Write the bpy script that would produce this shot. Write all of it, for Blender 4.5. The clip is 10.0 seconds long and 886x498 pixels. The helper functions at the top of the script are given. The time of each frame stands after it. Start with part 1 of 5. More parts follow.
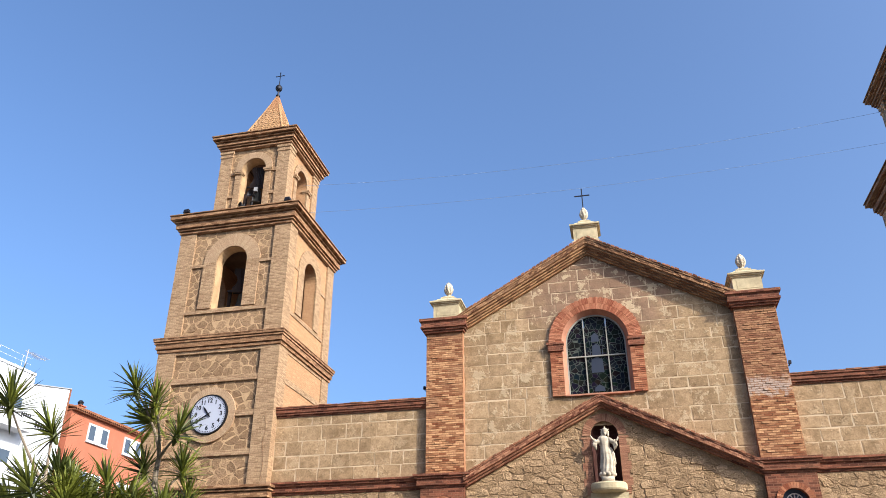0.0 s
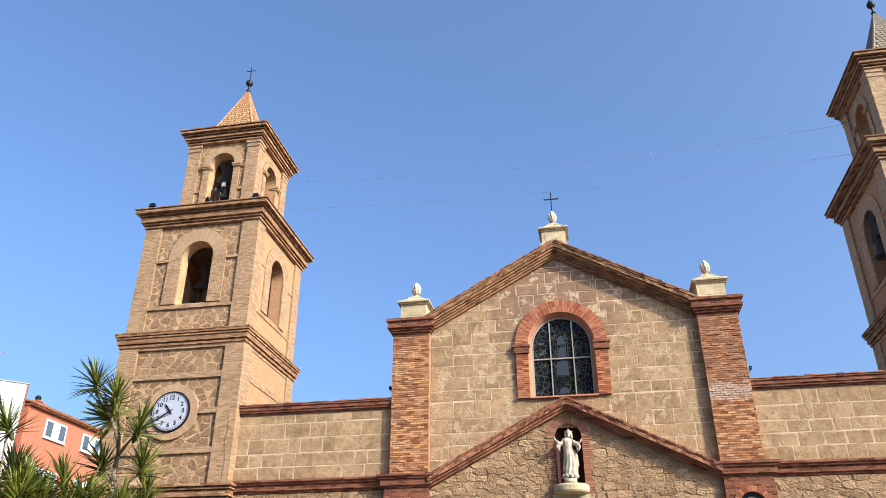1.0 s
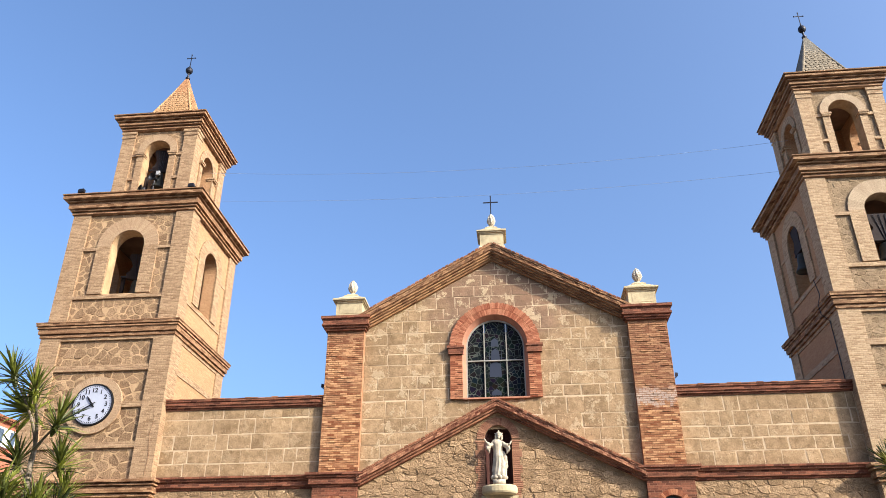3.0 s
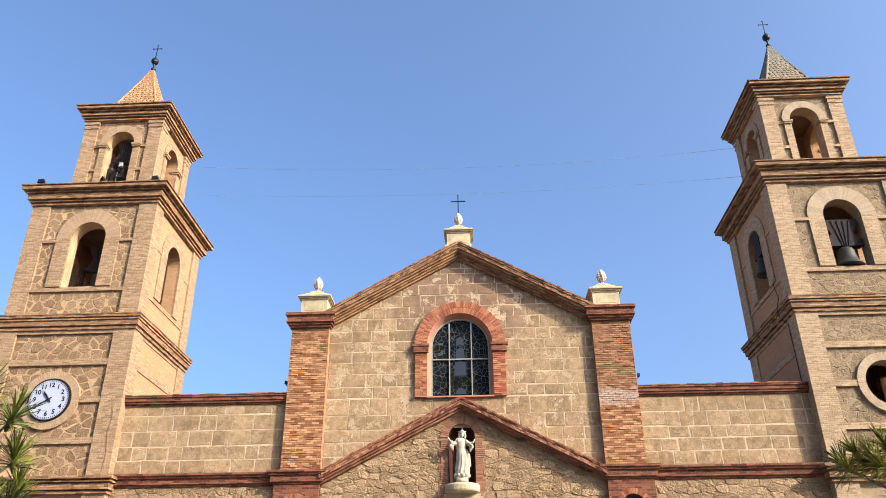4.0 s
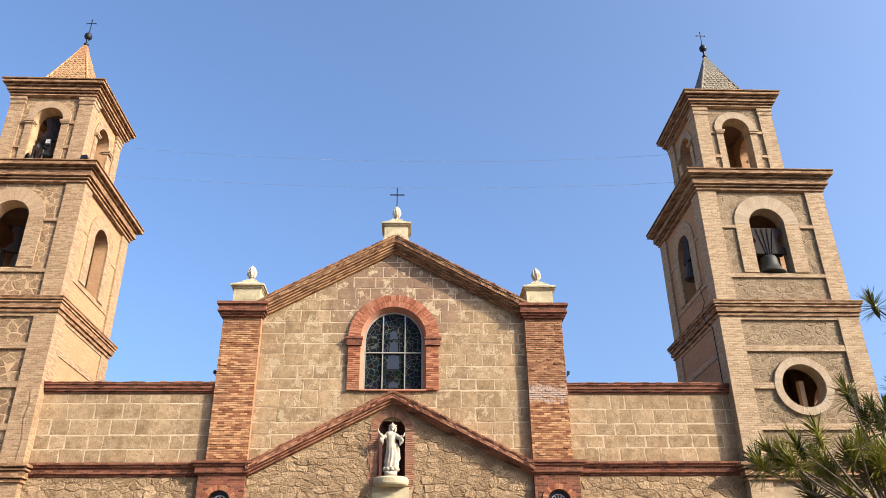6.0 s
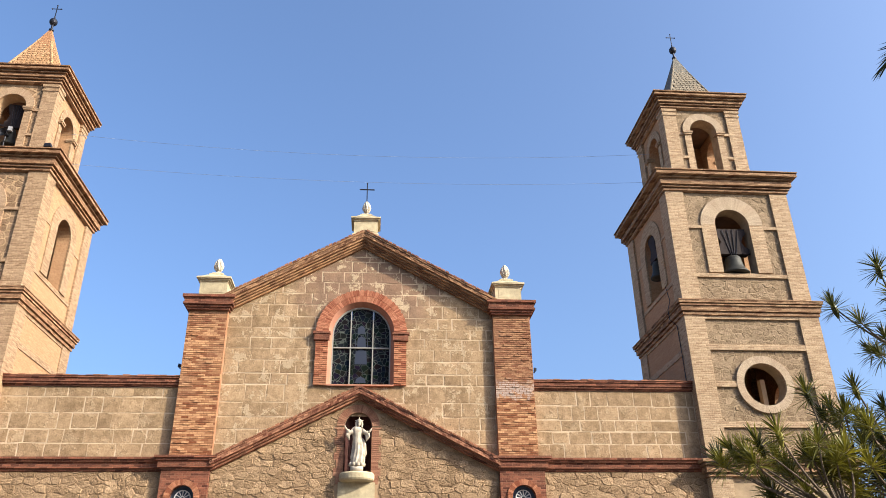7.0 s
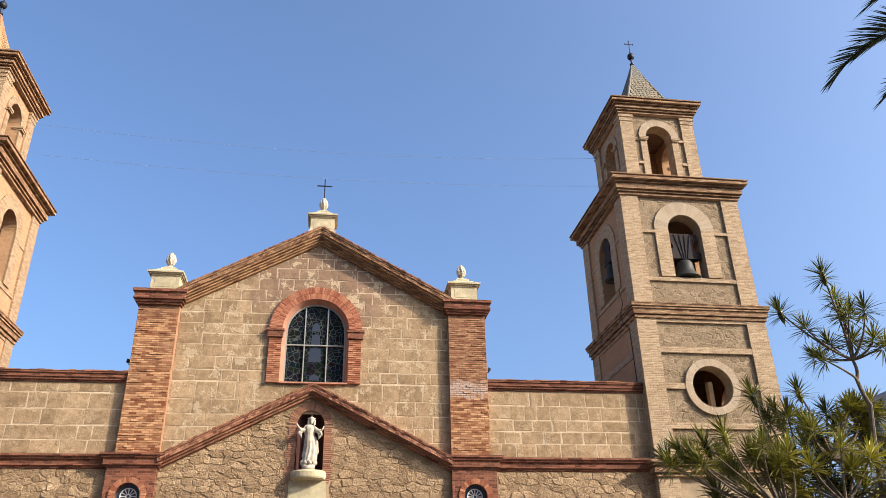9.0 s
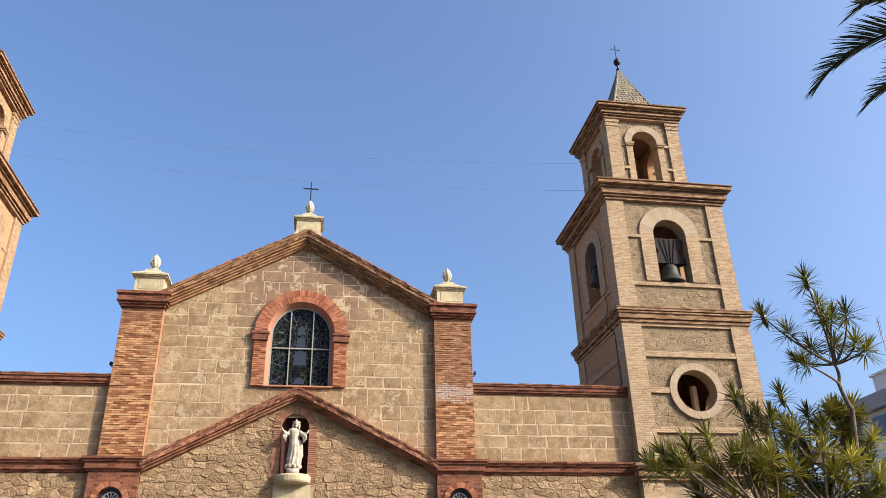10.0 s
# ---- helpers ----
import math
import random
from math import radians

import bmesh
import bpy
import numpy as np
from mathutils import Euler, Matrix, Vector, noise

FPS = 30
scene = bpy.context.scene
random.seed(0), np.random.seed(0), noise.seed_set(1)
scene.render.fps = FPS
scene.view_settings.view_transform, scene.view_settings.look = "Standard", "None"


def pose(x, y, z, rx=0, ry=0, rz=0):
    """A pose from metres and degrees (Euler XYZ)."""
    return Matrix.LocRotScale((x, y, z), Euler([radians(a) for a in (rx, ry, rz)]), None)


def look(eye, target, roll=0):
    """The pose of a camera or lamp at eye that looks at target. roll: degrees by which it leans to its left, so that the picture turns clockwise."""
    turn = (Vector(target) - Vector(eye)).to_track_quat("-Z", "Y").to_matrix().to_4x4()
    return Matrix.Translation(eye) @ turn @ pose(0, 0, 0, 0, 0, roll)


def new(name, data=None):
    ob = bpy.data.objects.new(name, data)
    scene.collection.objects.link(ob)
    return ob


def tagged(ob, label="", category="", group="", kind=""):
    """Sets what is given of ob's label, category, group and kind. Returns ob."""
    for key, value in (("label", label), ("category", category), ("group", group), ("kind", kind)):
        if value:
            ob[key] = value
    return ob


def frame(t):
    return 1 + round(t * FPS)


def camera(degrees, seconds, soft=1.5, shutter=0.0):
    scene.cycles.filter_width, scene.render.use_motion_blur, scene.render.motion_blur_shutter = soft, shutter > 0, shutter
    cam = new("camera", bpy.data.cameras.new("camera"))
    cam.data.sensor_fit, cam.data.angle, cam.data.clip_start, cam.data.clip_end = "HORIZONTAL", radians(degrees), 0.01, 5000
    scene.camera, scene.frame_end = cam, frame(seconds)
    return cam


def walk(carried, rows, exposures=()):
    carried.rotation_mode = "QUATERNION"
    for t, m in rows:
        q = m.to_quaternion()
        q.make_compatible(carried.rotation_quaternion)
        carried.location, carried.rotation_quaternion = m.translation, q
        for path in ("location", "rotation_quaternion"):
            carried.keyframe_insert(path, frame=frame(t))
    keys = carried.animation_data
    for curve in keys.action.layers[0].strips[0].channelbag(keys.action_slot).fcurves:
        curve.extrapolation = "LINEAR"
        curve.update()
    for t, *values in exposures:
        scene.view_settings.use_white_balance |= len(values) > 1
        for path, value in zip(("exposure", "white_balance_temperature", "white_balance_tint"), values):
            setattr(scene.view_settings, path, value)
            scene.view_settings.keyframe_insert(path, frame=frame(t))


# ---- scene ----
cam = camera(59.82, 10.0, soft=0.6)
EX, EY, EZ = 0.64, -27.0, 1.6
walk(cam, [
    (0.0, pose(EX, EY, EZ, 117.12, 0.08, 13.20)),
    (0.5, pose(EX, EY, EZ, 117.15, 0.07, 11.88)),
    (1.0, pose(EX, EY, EZ, 117.15, 0.03, 10.56)),
    (1.5, pose(EX, EY, EZ, 117.15, -0.03, 9.26)),
    (2.0, pose(EX, EY, EZ, 117.15, -0.02, 8.02)),
    (3.5, pose(EX, EY, EZ, 117.08, 0.29, 4.16)),
    (4.0, pose(EX, EY, EZ, 116.99, 0.41, 2.83)),
    (4.5, pose(EX, EY, EZ, 116.88, 0.54, 1.53)),
    (5.0, pose(EX, EY, EZ, 116.77, 0.55, 0.23)),
    (5.5, pose(EX, EY, EZ, 116.67, 0.52, -1.03)),
    (7.0, pose(EX, EY, EZ, 116.18, 0.80, -4.73)),
    (7.5, pose(EX, EY, EZ, 116.10, 0.84, -5.74)),
    (8.0, pose(EX, EY, EZ, 116.03, 0.88, -6.52)),
    (8.5, pose(EX, EY, EZ, 115.96, 0.99, -7.32)),
    (9.0, pose(EX, EY, EZ, 116.05, 1.11, -8.14)),
    (9.5, pose(EX, EY, EZ, 116.19, 1.25, -8.77)),
    (10.0, pose(EX, EY, EZ, 116.29, 1.30, -9.19)),
], exposures=[(0.0, 1.15, 6350, 7), (2.0, 1.33, 6500, 7), (5.0, 1.38, 6680, 7), (10.0, 1.18, 6650, 7)])

# ---- daylight: low winter morning sun from the right, clear sky ----
SUN_EL, SUN_AZ = 30.0, 119.0          # degrees; azimuth clockwise from +y
world = bpy.data.worlds.new("sky")
scene.world = world
world.use_nodes = True
wn = world.node_tree.nodes
sky = wn.new("ShaderNodeTexSky")
sky.sky_type = 'NISHITA'
sky.sun_disc = False
sky.sun_elevation, sky.sun_rotation = radians(SUN_EL), radians(SUN_AZ)
sky.air_density, sky.dust_density, sky.ozone_density = 0.85, 6.0, 6.4
wn["Background"].inputs["Strength"].default_value = 0.15
world.node_tree.links.new(sky.outputs[0], wn["Background"].inputs["Color"])
to_sun = Vector((math.sin(radians(SUN_AZ)) * math.cos(radians(SUN_EL)), math.cos(radians(SUN_AZ)) * math.cos(radians(SUN_EL)), math.sin(radians(SUN_EL))))
sun = new("sun", bpy.data.lights.new("sun", 'SUN'))
sun.data.energy, sun.data.angle, sun.data.color = 3.2, radians(0.53), (1.0, 0.925, 0.81)
sun.matrix_world = look(to_sun * 100, (0, 0, 0))


# ---- materials ----
def C(r, g, b):
    """Linear colour from an 8-bit one."""
    return tuple(((v / 255) / 12.92 if v / 255 < 0.04045 else ((v / 255 + 0.055) / 1.055) ** 2.4) for v in (r, g, b)) + (1.0,)


def S(r, g, b):
    """The same times 0.67, so the masonry can take a stronger sun."""
    return tuple(v * 0.67 for v in C(r, g, b)[:3]) + (1.0,)


class Mat:
    """A small node-tree writer round one Principled shader."""

    def __init__(self, name, rough=0.85, metal=0.0, spec=0.3):
        self.m = bpy.data.materials.new(name)
        self.m.use_nodes = True
        self.t = self.m.node_tree
        self.b = self.t.nodes["Principled BSDF"]
        self.b.inputs["Roughness"].default_value = rough
        self.b.inputs["Metallic"].default_value = metal
        self.b.inputs["Specular IOR Level"].default_value = spec
        self.pos = self.t.nodes.new("ShaderNodeNewGeometry").outputs["Position"]

    def put(self, a, b):
        self.t.links.new(a, b)

    def noise(self, scale, detail=4, rough=0.6, vec=None):
        n = self.t.nodes.new("ShaderNodeTexNoise")
        n.inputs["Scale"].default_value, n.inputs["Detail"].default_value, n.inputs["Roughness"].default_value = scale, detail, rough
        self.put(vec or self.pos, n.inputs["Vector"])
        return n.outputs["Fac"]

    def ramp(self, fac, lo, hi):
        n = self.t.nodes.new("ShaderNodeMapRange")
        n.inputs["From Min"].default_value, n.inputs["From Max"].default_value = lo, hi
        self.put(fac, n.inputs["Value"])
        return n.outputs["Result"]

    def math(self, op, a, b=None):
        n = self.t.nodes.new("ShaderNodeMath")
        n.operation = op
        for i, v in enumerate((a, b)):
            if v is None:
                continue
            if isinstance(v, (int, float)):
                n.inputs[i].default_value = v
            else:
                self.put(v, n.inputs[i])
        return n.outputs[0]

    def mix(self, fac, a, b, kind="MIX"):
        n = self.t.nodes.new("ShaderNodeMix")
        n.data_type, n.blend_type = 'RGBA', kind
        for sock, v in ((n.inputs[0], fac), (n.inputs[6], a), (n.inputs[7], b)):
            if isinstance(v, (int, float, tuple)):
                sock.default_value = v
            else:
                self.put(v, sock)
        return n.outputs[2]

    def rand(self):
        return self.t.nodes.new("ShaderNodeObjectInfo").outputs["Random"]

    def island(self):
        return self.t.nodes.new("ShaderNodeNewGeometry").outputs["Random Per Island"]

    def wall_uv(self, fall=0.0):
        """Runs along an upright wall: x + y across, z up (or along a gable's slopes)."""
        s = self.t.nodes.new("ShaderNodeSeparateXYZ")
        self.put(self.pos, s.inputs[0])
        c = self.t.nodes.new("ShaderNodeCombineXYZ")
        self.put(self.math('ADD', s.outputs[0], s.outputs[1]), c.inputs[0])
        self.put(self.math('ADD', s.outputs[2], self.math('MULTIPLY', self.math('ABSOLUTE', s.outputs[0]), fall)) if fall else s.outputs[2], c.inputs[1])
        return c.outputs[0]

    def bump(self, height, strength, dist=0.02):
        n = self.t.nodes.new("ShaderNodeBump")
        n.inputs["Strength"].default_value, n.inputs["Distance"].default_value = strength, dist
        self.put(height, n.inputs["Height"])
        self.put(n.outputs[0], self.b.inputs["Normal"])

    def done(self, colour):
        if isinstance(colour, tuple):
            self.b.inputs["Base Color"].default_value = colour
        else:
            self.put(colour, self.b.inputs["Base Color"])
        return self.m


def stone_mat(name, a, b, c, per="object", stains=0.5, rough=0.4):
    """Weathered sandstone: tone per stone, large stains, grain and pits."""
    k = Mat(name, 0.92, 0, 0.15)
    r = k.rand() if per == "object" else k.island()
    col = k.mix(r, a, b)
    big = k.ramp(k.noise(0.7, 5, 0.65), 0.42, 0.68)
    col = k.mix(k.math('MULTIPLY', big, stains), col, c)
    grain = k.noise(22, 6, 0.75)
    col = k.mix(k.ramp(grain, 0.3, 0.75), k.mix(1.0, col, (0.60, 0.58, 0.55, 1), "MULTIPLY"), k.mix(1.0, col, (1.25, 1.23, 1.2, 1), "MULTIPLY"))
    pits = k.ramp(k.noise(6, 4, 0.7), 0.62, 0.72)
    col = k.mix(k.math('MULTIPLY', pits, 0.45), col, k.mix(1.0, col, (0.55, 0.5, 0.45, 1), "MULTIPLY"))
    k.bump(k.math('ADD', k.math('MULTIPLY', grain, 0.5), k.noise(5, 5, 0.7)), rough, 0.06)
    return k.done(col)


def brick_mat(name, a, b, mortar, width=0.26, row=0.066, gap=0.007, wear=0.4, worn=(0.6, 0.5, 0.4, 1), relief=0.5, fall=0.0):
    """Courses of thin brick with uneven tone; fall: how steeply they follow a gable."""
    k = Mat(name, 0.9, 0, 0.15)
    n = k.t.nodes.new("ShaderNodeTexBrick")
    for s, v in (("Scale", 1.0), ("Brick Width", width), ("Row Height", row), ("Mortar Size", gap), ("Mortar Smooth", 0.3), ("Bias", -0.1)):
        n.inputs[s].default_value = v
    n.inputs["Color1"].default_value, n.inputs["Color2"].default_value, n.inputs["Mortar"].default_value = a, b, mortar
    k.put(k.wall_uv(fall), n.inputs["Vector"])
    col = n.outputs["Color"]
    col = k.mix(k.math('MULTIPLY', k.ramp(k.noise(0.9, 5, 0.65), 0.45, 0.7), wear), col, worn)
    grain = k.noise(18, 5, 0.7)
    col = k.mix(k.ramp(grain, 0.3, 0.75), k.mix(1.0, col, (0.62, 0.60, 0.58, 1), "MULTIPLY"), k.mix(1.0, col, (1.22, 1.21, 1.19, 1), "MULTIPLY"))
    spots = k.ramp(k.noise(4.5, 3, 0.6), 0.66, 0.74)
    col = k.mix(k.math('MULTIPLY', spots, 0.35), col, k.mix(1.0, col, (0.5, 0.45, 0.4, 1), "MULTIPLY"))
    h = k.math('ADD', k.math('MULTIPLY', n.outputs["Fac"], -0.7), k.math('MULTIPLY', grain, 0.5))
    k.bump(h, relief, 0.02)
    return k.done(col)


def plain_mat(name, col, rough=0.8, metal=0.0, vary=0.25, scale=5.0, spec=0.3, bump=0.15, per=False):
    """Painted, plastered or metal surface with soft blotches and fine grain."""
    k = Mat(name, rough, metal, spec)
    dark = tuple(v * (1 - vary) for v in col[:3]) + (1,)
    light = tuple(min(1, v * (1 + vary * 0.6)) for v in col[:3]) + (1,)
    out = k.mix(k.ramp(k.noise(scale, 5, 0.65), 0.3, 0.7), dark, light)
    if per:
        out = k.mix(k.math('MULTIPLY', k.rand(), 0.5), out, dark)
    k.bump(k.noise(scale * 9, 4, 0.7), bump, 0.01)
    return k.done(out)


def gable_mat(name, render_on, flakes):
    """Sandstone with flaking remains of old render, reddish round the head of the window."""
    k = Mat(name, 0.93, 0, 0.12)
    col = k.mix(k.rand(), S(172, 143, 110), S(206, 174, 137))
    col = k.mix(k.math('MULTIPLY', k.ramp(k.noise(0.6, 5, 0.65), 0.4, 0.7), 0.5), col, S(160, 134, 106))
    grain = k.noise(20, 6, 0.8)
    col = k.mix(k.ramp(grain, 0.34, 0.68), k.mix(1.0, col, (0.80, 0.79, 0.77, 1), "MULTIPLY"), k.mix(1.0, col, (1.11, 1.10, 1.09, 1), "MULTIPLY"))
    mid = k.noise(3.2, 6, 0.72)
    col = k.mix(k.ramp(mid, 0.36, 0.64), k.mix(1.0, col, (0.70, 0.67, 0.62, 1), "MULTIPLY"), k.mix(1.0, col, (1.18, 1.17, 1.16, 1), "MULTIPLY"))
    d = k.t.nodes.new("ShaderNodeVectorMath")
    d.operation = 'DISTANCE'
    k.put(k.pos, d.inputs[0])
    d.inputs[1].default_value = (0.2, 0.0, 14.2)
    edge = k.math('ADD', d.outputs["Value"], k.math('MULTIPLY', k.noise(1.1, 6, 0.7), 4.0))
    render = k.math('MULTIPLY', k.ramp(edge, 5.6, 4.2), render_on)
    col = k.mix(k.math('MULTIPLY', render, 0.72), col, k.mix(k.ramp(k.noise(1.4, 5), 0.35, 0.65), S(124, 98, 84), S(166, 128, 106)))
    flake = k.ramp(k.noise(1.7, 9, 0.74), 0.54, 0.575)
    col = k.mix(k.math('MULTIPLY', flake, k.math('ADD', k.math('MULTIPLY', render, 0.25), flakes)), col, S(216, 190, 154))
    chips = k.ramp(k.noise(7, 4, 0.7), 0.62, 0.68)
    col = k.mix(k.math('MULTIPLY', chips, 0.6), col, S(110, 88, 70))
    k.bump(k.math('ADD', k.math('MULTIPLY', grain, 0.25), k.math('ADD', k.math('MULTIPLY', k.noise(3.5, 5, 0.65), 0.8), k.math('MULTIPLY', flake, 0.6))), 0.45, 0.05)
    return k.done(col)


def leaf_mat(name, a, b, through_light=0.4):
    k = Mat(name, 0.45, 0, 0.4)
    col = k.mix(k.rand(), a, b)
    col = k.mix(k.ramp(k.noise(3.0, 3), 0.35, 0.7), col, k.mix(1.0, col, (1.5, 1.35, 0.9, 1), "MULTIPLY"))
    col = k.mix(k.math('MULTIPLY', k.ramp(k.noise(7.0, 2), 0.62, 0.7), 0.5), col, C(128, 110, 62))
    k.done(col)
    tl = k.t.nodes.new("ShaderNodeBsdfTranslucent")
    k.put(k.mix(1.0, col, (1.5, 1.5, 0.9, 1), "MULTIPLY"), tl.inputs["Color"])
    both = k.t.nodes.new("ShaderNodeMixShader")
    both.inputs[0].default_value = through_light
    k.put(k.b.outputs[0], both.inputs[1])
    k.put(tl.outputs[0], both.inputs[2])
    k.put(both.outputs[0], k.t.nodes["Material Output"].inputs["Surface"])
    return k.m


M_GABLE = gable_mat("gable_sandstone", 1.0, 0.62)
M_ASHLAR = gable_mat("parapet_sandstone", 0.0, 0.24)
M_RUBBLE = stone_mat("rubble_sandstone", S(168, 138, 106), S(214, 180, 142), S(158, 128, 98), rough=1.0)
M_TOWERSTONE = stone_mat("tower_rubble", S(156, 126, 98), S(186, 153, 120), S(146, 116, 88), rough=0.9)
M_MORTAR = plain_mat("lime_mortar", S(226, 198, 164), 0.95, 0, 0.3, 2.2, 0.1, 0.3)
M_TMORTAR = plain_mat("tower_mortar", S(210, 174, 134), 0.95, 0, 0.3, 2.4, 0.1, 0.3)
M_TMORTAR_G = plain_mat("grey_tower_mortar", S(186, 160, 128), 0.95, 0, 0.3, 2.4, 0.1, 0.3)
M_RMORTAR = plain_mat("rubble_mortar", S(188, 156, 122), 0.95, 0, 0.3, 2.4, 0.1, 0.4)
M_YBRICK_G = brick_mat("pale_grey_buff_brick", S(220, 189, 152), S(172, 139, 107), S(210, 182, 148), width=0.25, row=0.068, gap=0.008, wear=0.3, worn=S(195, 168, 139), relief=0.8)
M_YCORN_G = brick_mat("grey_buff_cornice_brick", S(204, 164, 126), S(124, 86, 62), S(158, 124, 96), row=0.075, wear=0.3, worn=S(160, 124, 94), relief=0.9)
M_TOWERSTONE_G = stone_mat("grey_tower_rubble", S(156, 132, 104), S(186, 160, 130), S(140, 118, 94), rough=0.9)
M_YBRICK = brick_mat("buff_brick", S(206, 172, 136), S(158, 124, 94), S(198, 166, 132), width=0.25, row=0.068, gap=0.008, wear=0.3, worn=S(186, 154, 124), relief=0.8)
M_YCORN = brick_mat("buff_cornice_brick", S(204, 160, 122), S(126, 86, 60), S(160, 122, 92), row=0.075, wear=0.3, worn=S(154, 114, 84), relief=0.9)
M_TPLASTER = brick_mat("smoothed_tower_face", S(210, 166, 126), S(194, 149, 110), S(206, 162, 123), width=0.3, row=0.08, wear=0.6, worn=S(198, 151, 113), relief=0.3)
M_RBRICK = brick_mat("red_cornice_brick", S(168, 106, 82), S(86, 48, 38), S(164, 120, 96), row=0.075, wear=0.3, worn=S(150, 108, 84), relief=0.9)
M_RAKEBRICK = brick_mat("gable_cornice_brick", S(206, 155, 113), S(116, 77, 56), S(184, 148, 114), width=0.24, row=0.075, gap=0.009, wear=0.5, worn=S(170, 130, 96), relief=0.9, fall=0.5536)
M_PEDBRICK = brick_mat("pediment_cornice_brick", S(190, 127, 99), S(98, 56, 44), S(188, 142, 114), width=0.24, row=0.075, gap=0.009, wear=0.3, worn=S(186, 144, 114), relief=0.9, fall=0.511)
M_MORTAR_RED = plain_mat("brick_mortar", S(184, 134, 100), 0.95, 0, 0.2, 3.0, 0.1, 0.3)


def red_piece(name, a, b, per, weathered=False):
    """Single bricks or tiles of uneven tone; weathered: the far pier's greyed upper half and smear of old mortar."""
    k = Mat(name, 0.9, 0, 0.15)
    r = k.rand() if per == "object" else k.island()
    col = k.mix(r, a, b)
    col = k.mix(k.math('MULTIPLY', k.ramp(k.noise(0.8, 4, 0.6), 0.5, 0.7), 0.35), col, S(190, 150, 118))
    if weathered:
        p = k.t.nodes.new("ShaderNodeSeparateXYZ")
        k.put(k.pos, p.inputs[0])
        ragged = k.math('ADD', p.outputs[2], k.math('MULTIPLY', k.noise(2.5, 6, 0.75), 1.6))
        far = k.math('GREATER_THAN', p.outputs[0], 0.0)
        col = k.mix(k.math('MULTIPLY', k.math('MULTIPLY', k.ramp(ragged, 9.8, 10.4), far), 0.45), col, S(146, 104, 82))
        col = k.mix(k.math('MULTIPLY', k.math('MULTIPLY', k.ramp(ragged, 12.1, 12.7), k.math('SUBTRACT', 1.0, far)), 0.5), col, S(150, 106, 84))
        smear = k.math('MULTIPLY', k.ramp(ragged, 9.72, 9.84), k.ramp(ragged, 10.4, 10.15))
        col = k.mix(k.math('MULTIPLY', k.math('MULTIPLY', smear, far), 0.85), col, S(212, 188, 172))
    g = k.noise(30, 5, 0.7)
    col = k.mix(k.ramp(g, 0.3, 0.75), k.mix(1.0, col, (0.62, 0.60, 0.58, 1), "MULTIPLY"), k.mix(1.0, col, (1.22, 1.21, 1.19, 1), "MULTIPLY"))
    k.bump(g, 0.4, 0.015)
    return k.done(col)


M_BRICK = red_piece("red_brick", S(150, 84, 60), S(220, 152, 114), "object")
M_PIERBRICK = red_piece("pier_brick", S(150, 91, 61), S(236, 181, 133), "object", True)
M_BRICKS = red_piece("red_brick_row", S(150, 91, 61), S(236, 181, 133), "island", True)
M_RAKEHEADS = red_piece("tan_header_brick", S(112, 74, 54), S(202, 154, 114), "island")
M_PEDHEADS = red_piece("red_header_brick", S(110, 60, 46), S(216, 156, 122), "island")
M_VOUSSOIR = red_piece("orange_red_brick", S(158, 86, 62), S(222, 150, 116), "object")
M_REVEAL = plain_mat("pink_plaster_reveal", S(196, 138, 112), 0.9, 0, 0.2, 3.0, 0.15, 0.2)
M_YVOUSSOIR_G = red_piece("grey_buff_arch_brick", S(198, 174, 146), S(214, 190, 160), "object")
M_YVOUSSOIR = red_piece("buff_arch_brick", S(192, 160, 128), S(208, 176, 142), "object")
M_NICHEBRICK = red_piece("pink_brick", S(158, 108, 86), S(196, 146, 116), "object")
M_TILEBED_W = plain_mat("tile_bed_brown", C(150, 106, 72), 0.9)
M_TILEBED_G = plain_mat("tile_bed_grey", C(104, 98, 88), 0.9)
M_CREAM = plain_mat("cream_render", C(176, 160, 128), 0.85, 0, 0.35, 3.0, 0.2, 0.2)
M_STATUE = plain_mat("white_marble", C(176, 162, 142), 0.75, 0, 0.34, 7.0, 0.25, 0.2)
M_NICHE = plain_mat("dark_red_niche_paint", C(62, 32, 27), 0.8, 0, 0.2)
M_IRON = plain_mat("dark_iron", C(42, 42, 48), 0.5, 0.6, 0.2)
M_BRONZE = plain_mat("aged_bronze", C(56, 54, 48), 0.6, 0.4, 0.3, 6.0)
M_DARKWOOD = plain_mat("dark_stained_wood", C(40, 29, 26), 0.85, 0, 0.3, 8.0)
M_WHITE = plain_mat("white_paint", C(188, 189, 192), 0.7, 0, 0.06, 1.5, 0.3, 0.05)
M_CLOCK = plain_mat("clock_enamel", C(166, 169, 182), 0.35, 0, 0.05, 3.0)
M_BLACK = plain_mat("black_paint", C(26, 26, 30), 0.5, 0, 0.1)
M_FRAME = plain_mat("pale_window_paint", C(206, 204, 200), 0.5, 0, 0.1)
M_SASH = plain_mat("weathered_sash_paint", C(146, 142, 132), 0.6, 0, 0.2)
M_TILE_W = red_piece("warm_glazed_tile", C(150, 116, 82), C(176, 138, 100), "object")
M_TILE_G = red_piece("grey_glazed_tile", C(118, 108, 93), C(136, 124, 107), "object")
M_ROOFTILE = red_piece("clay_tile", C(104, 64, 48), C(166, 112, 84), "island")
M_INSIDE = plain_mat("belfry_plaster", C(112, 88, 70), 0.9, 0, 0.3, 2.0)
M_ORANGE = plain_mat("orange_render", C(160, 96, 74), 0.9, 0, 0.08, 1.0, 0.2, 0.15)
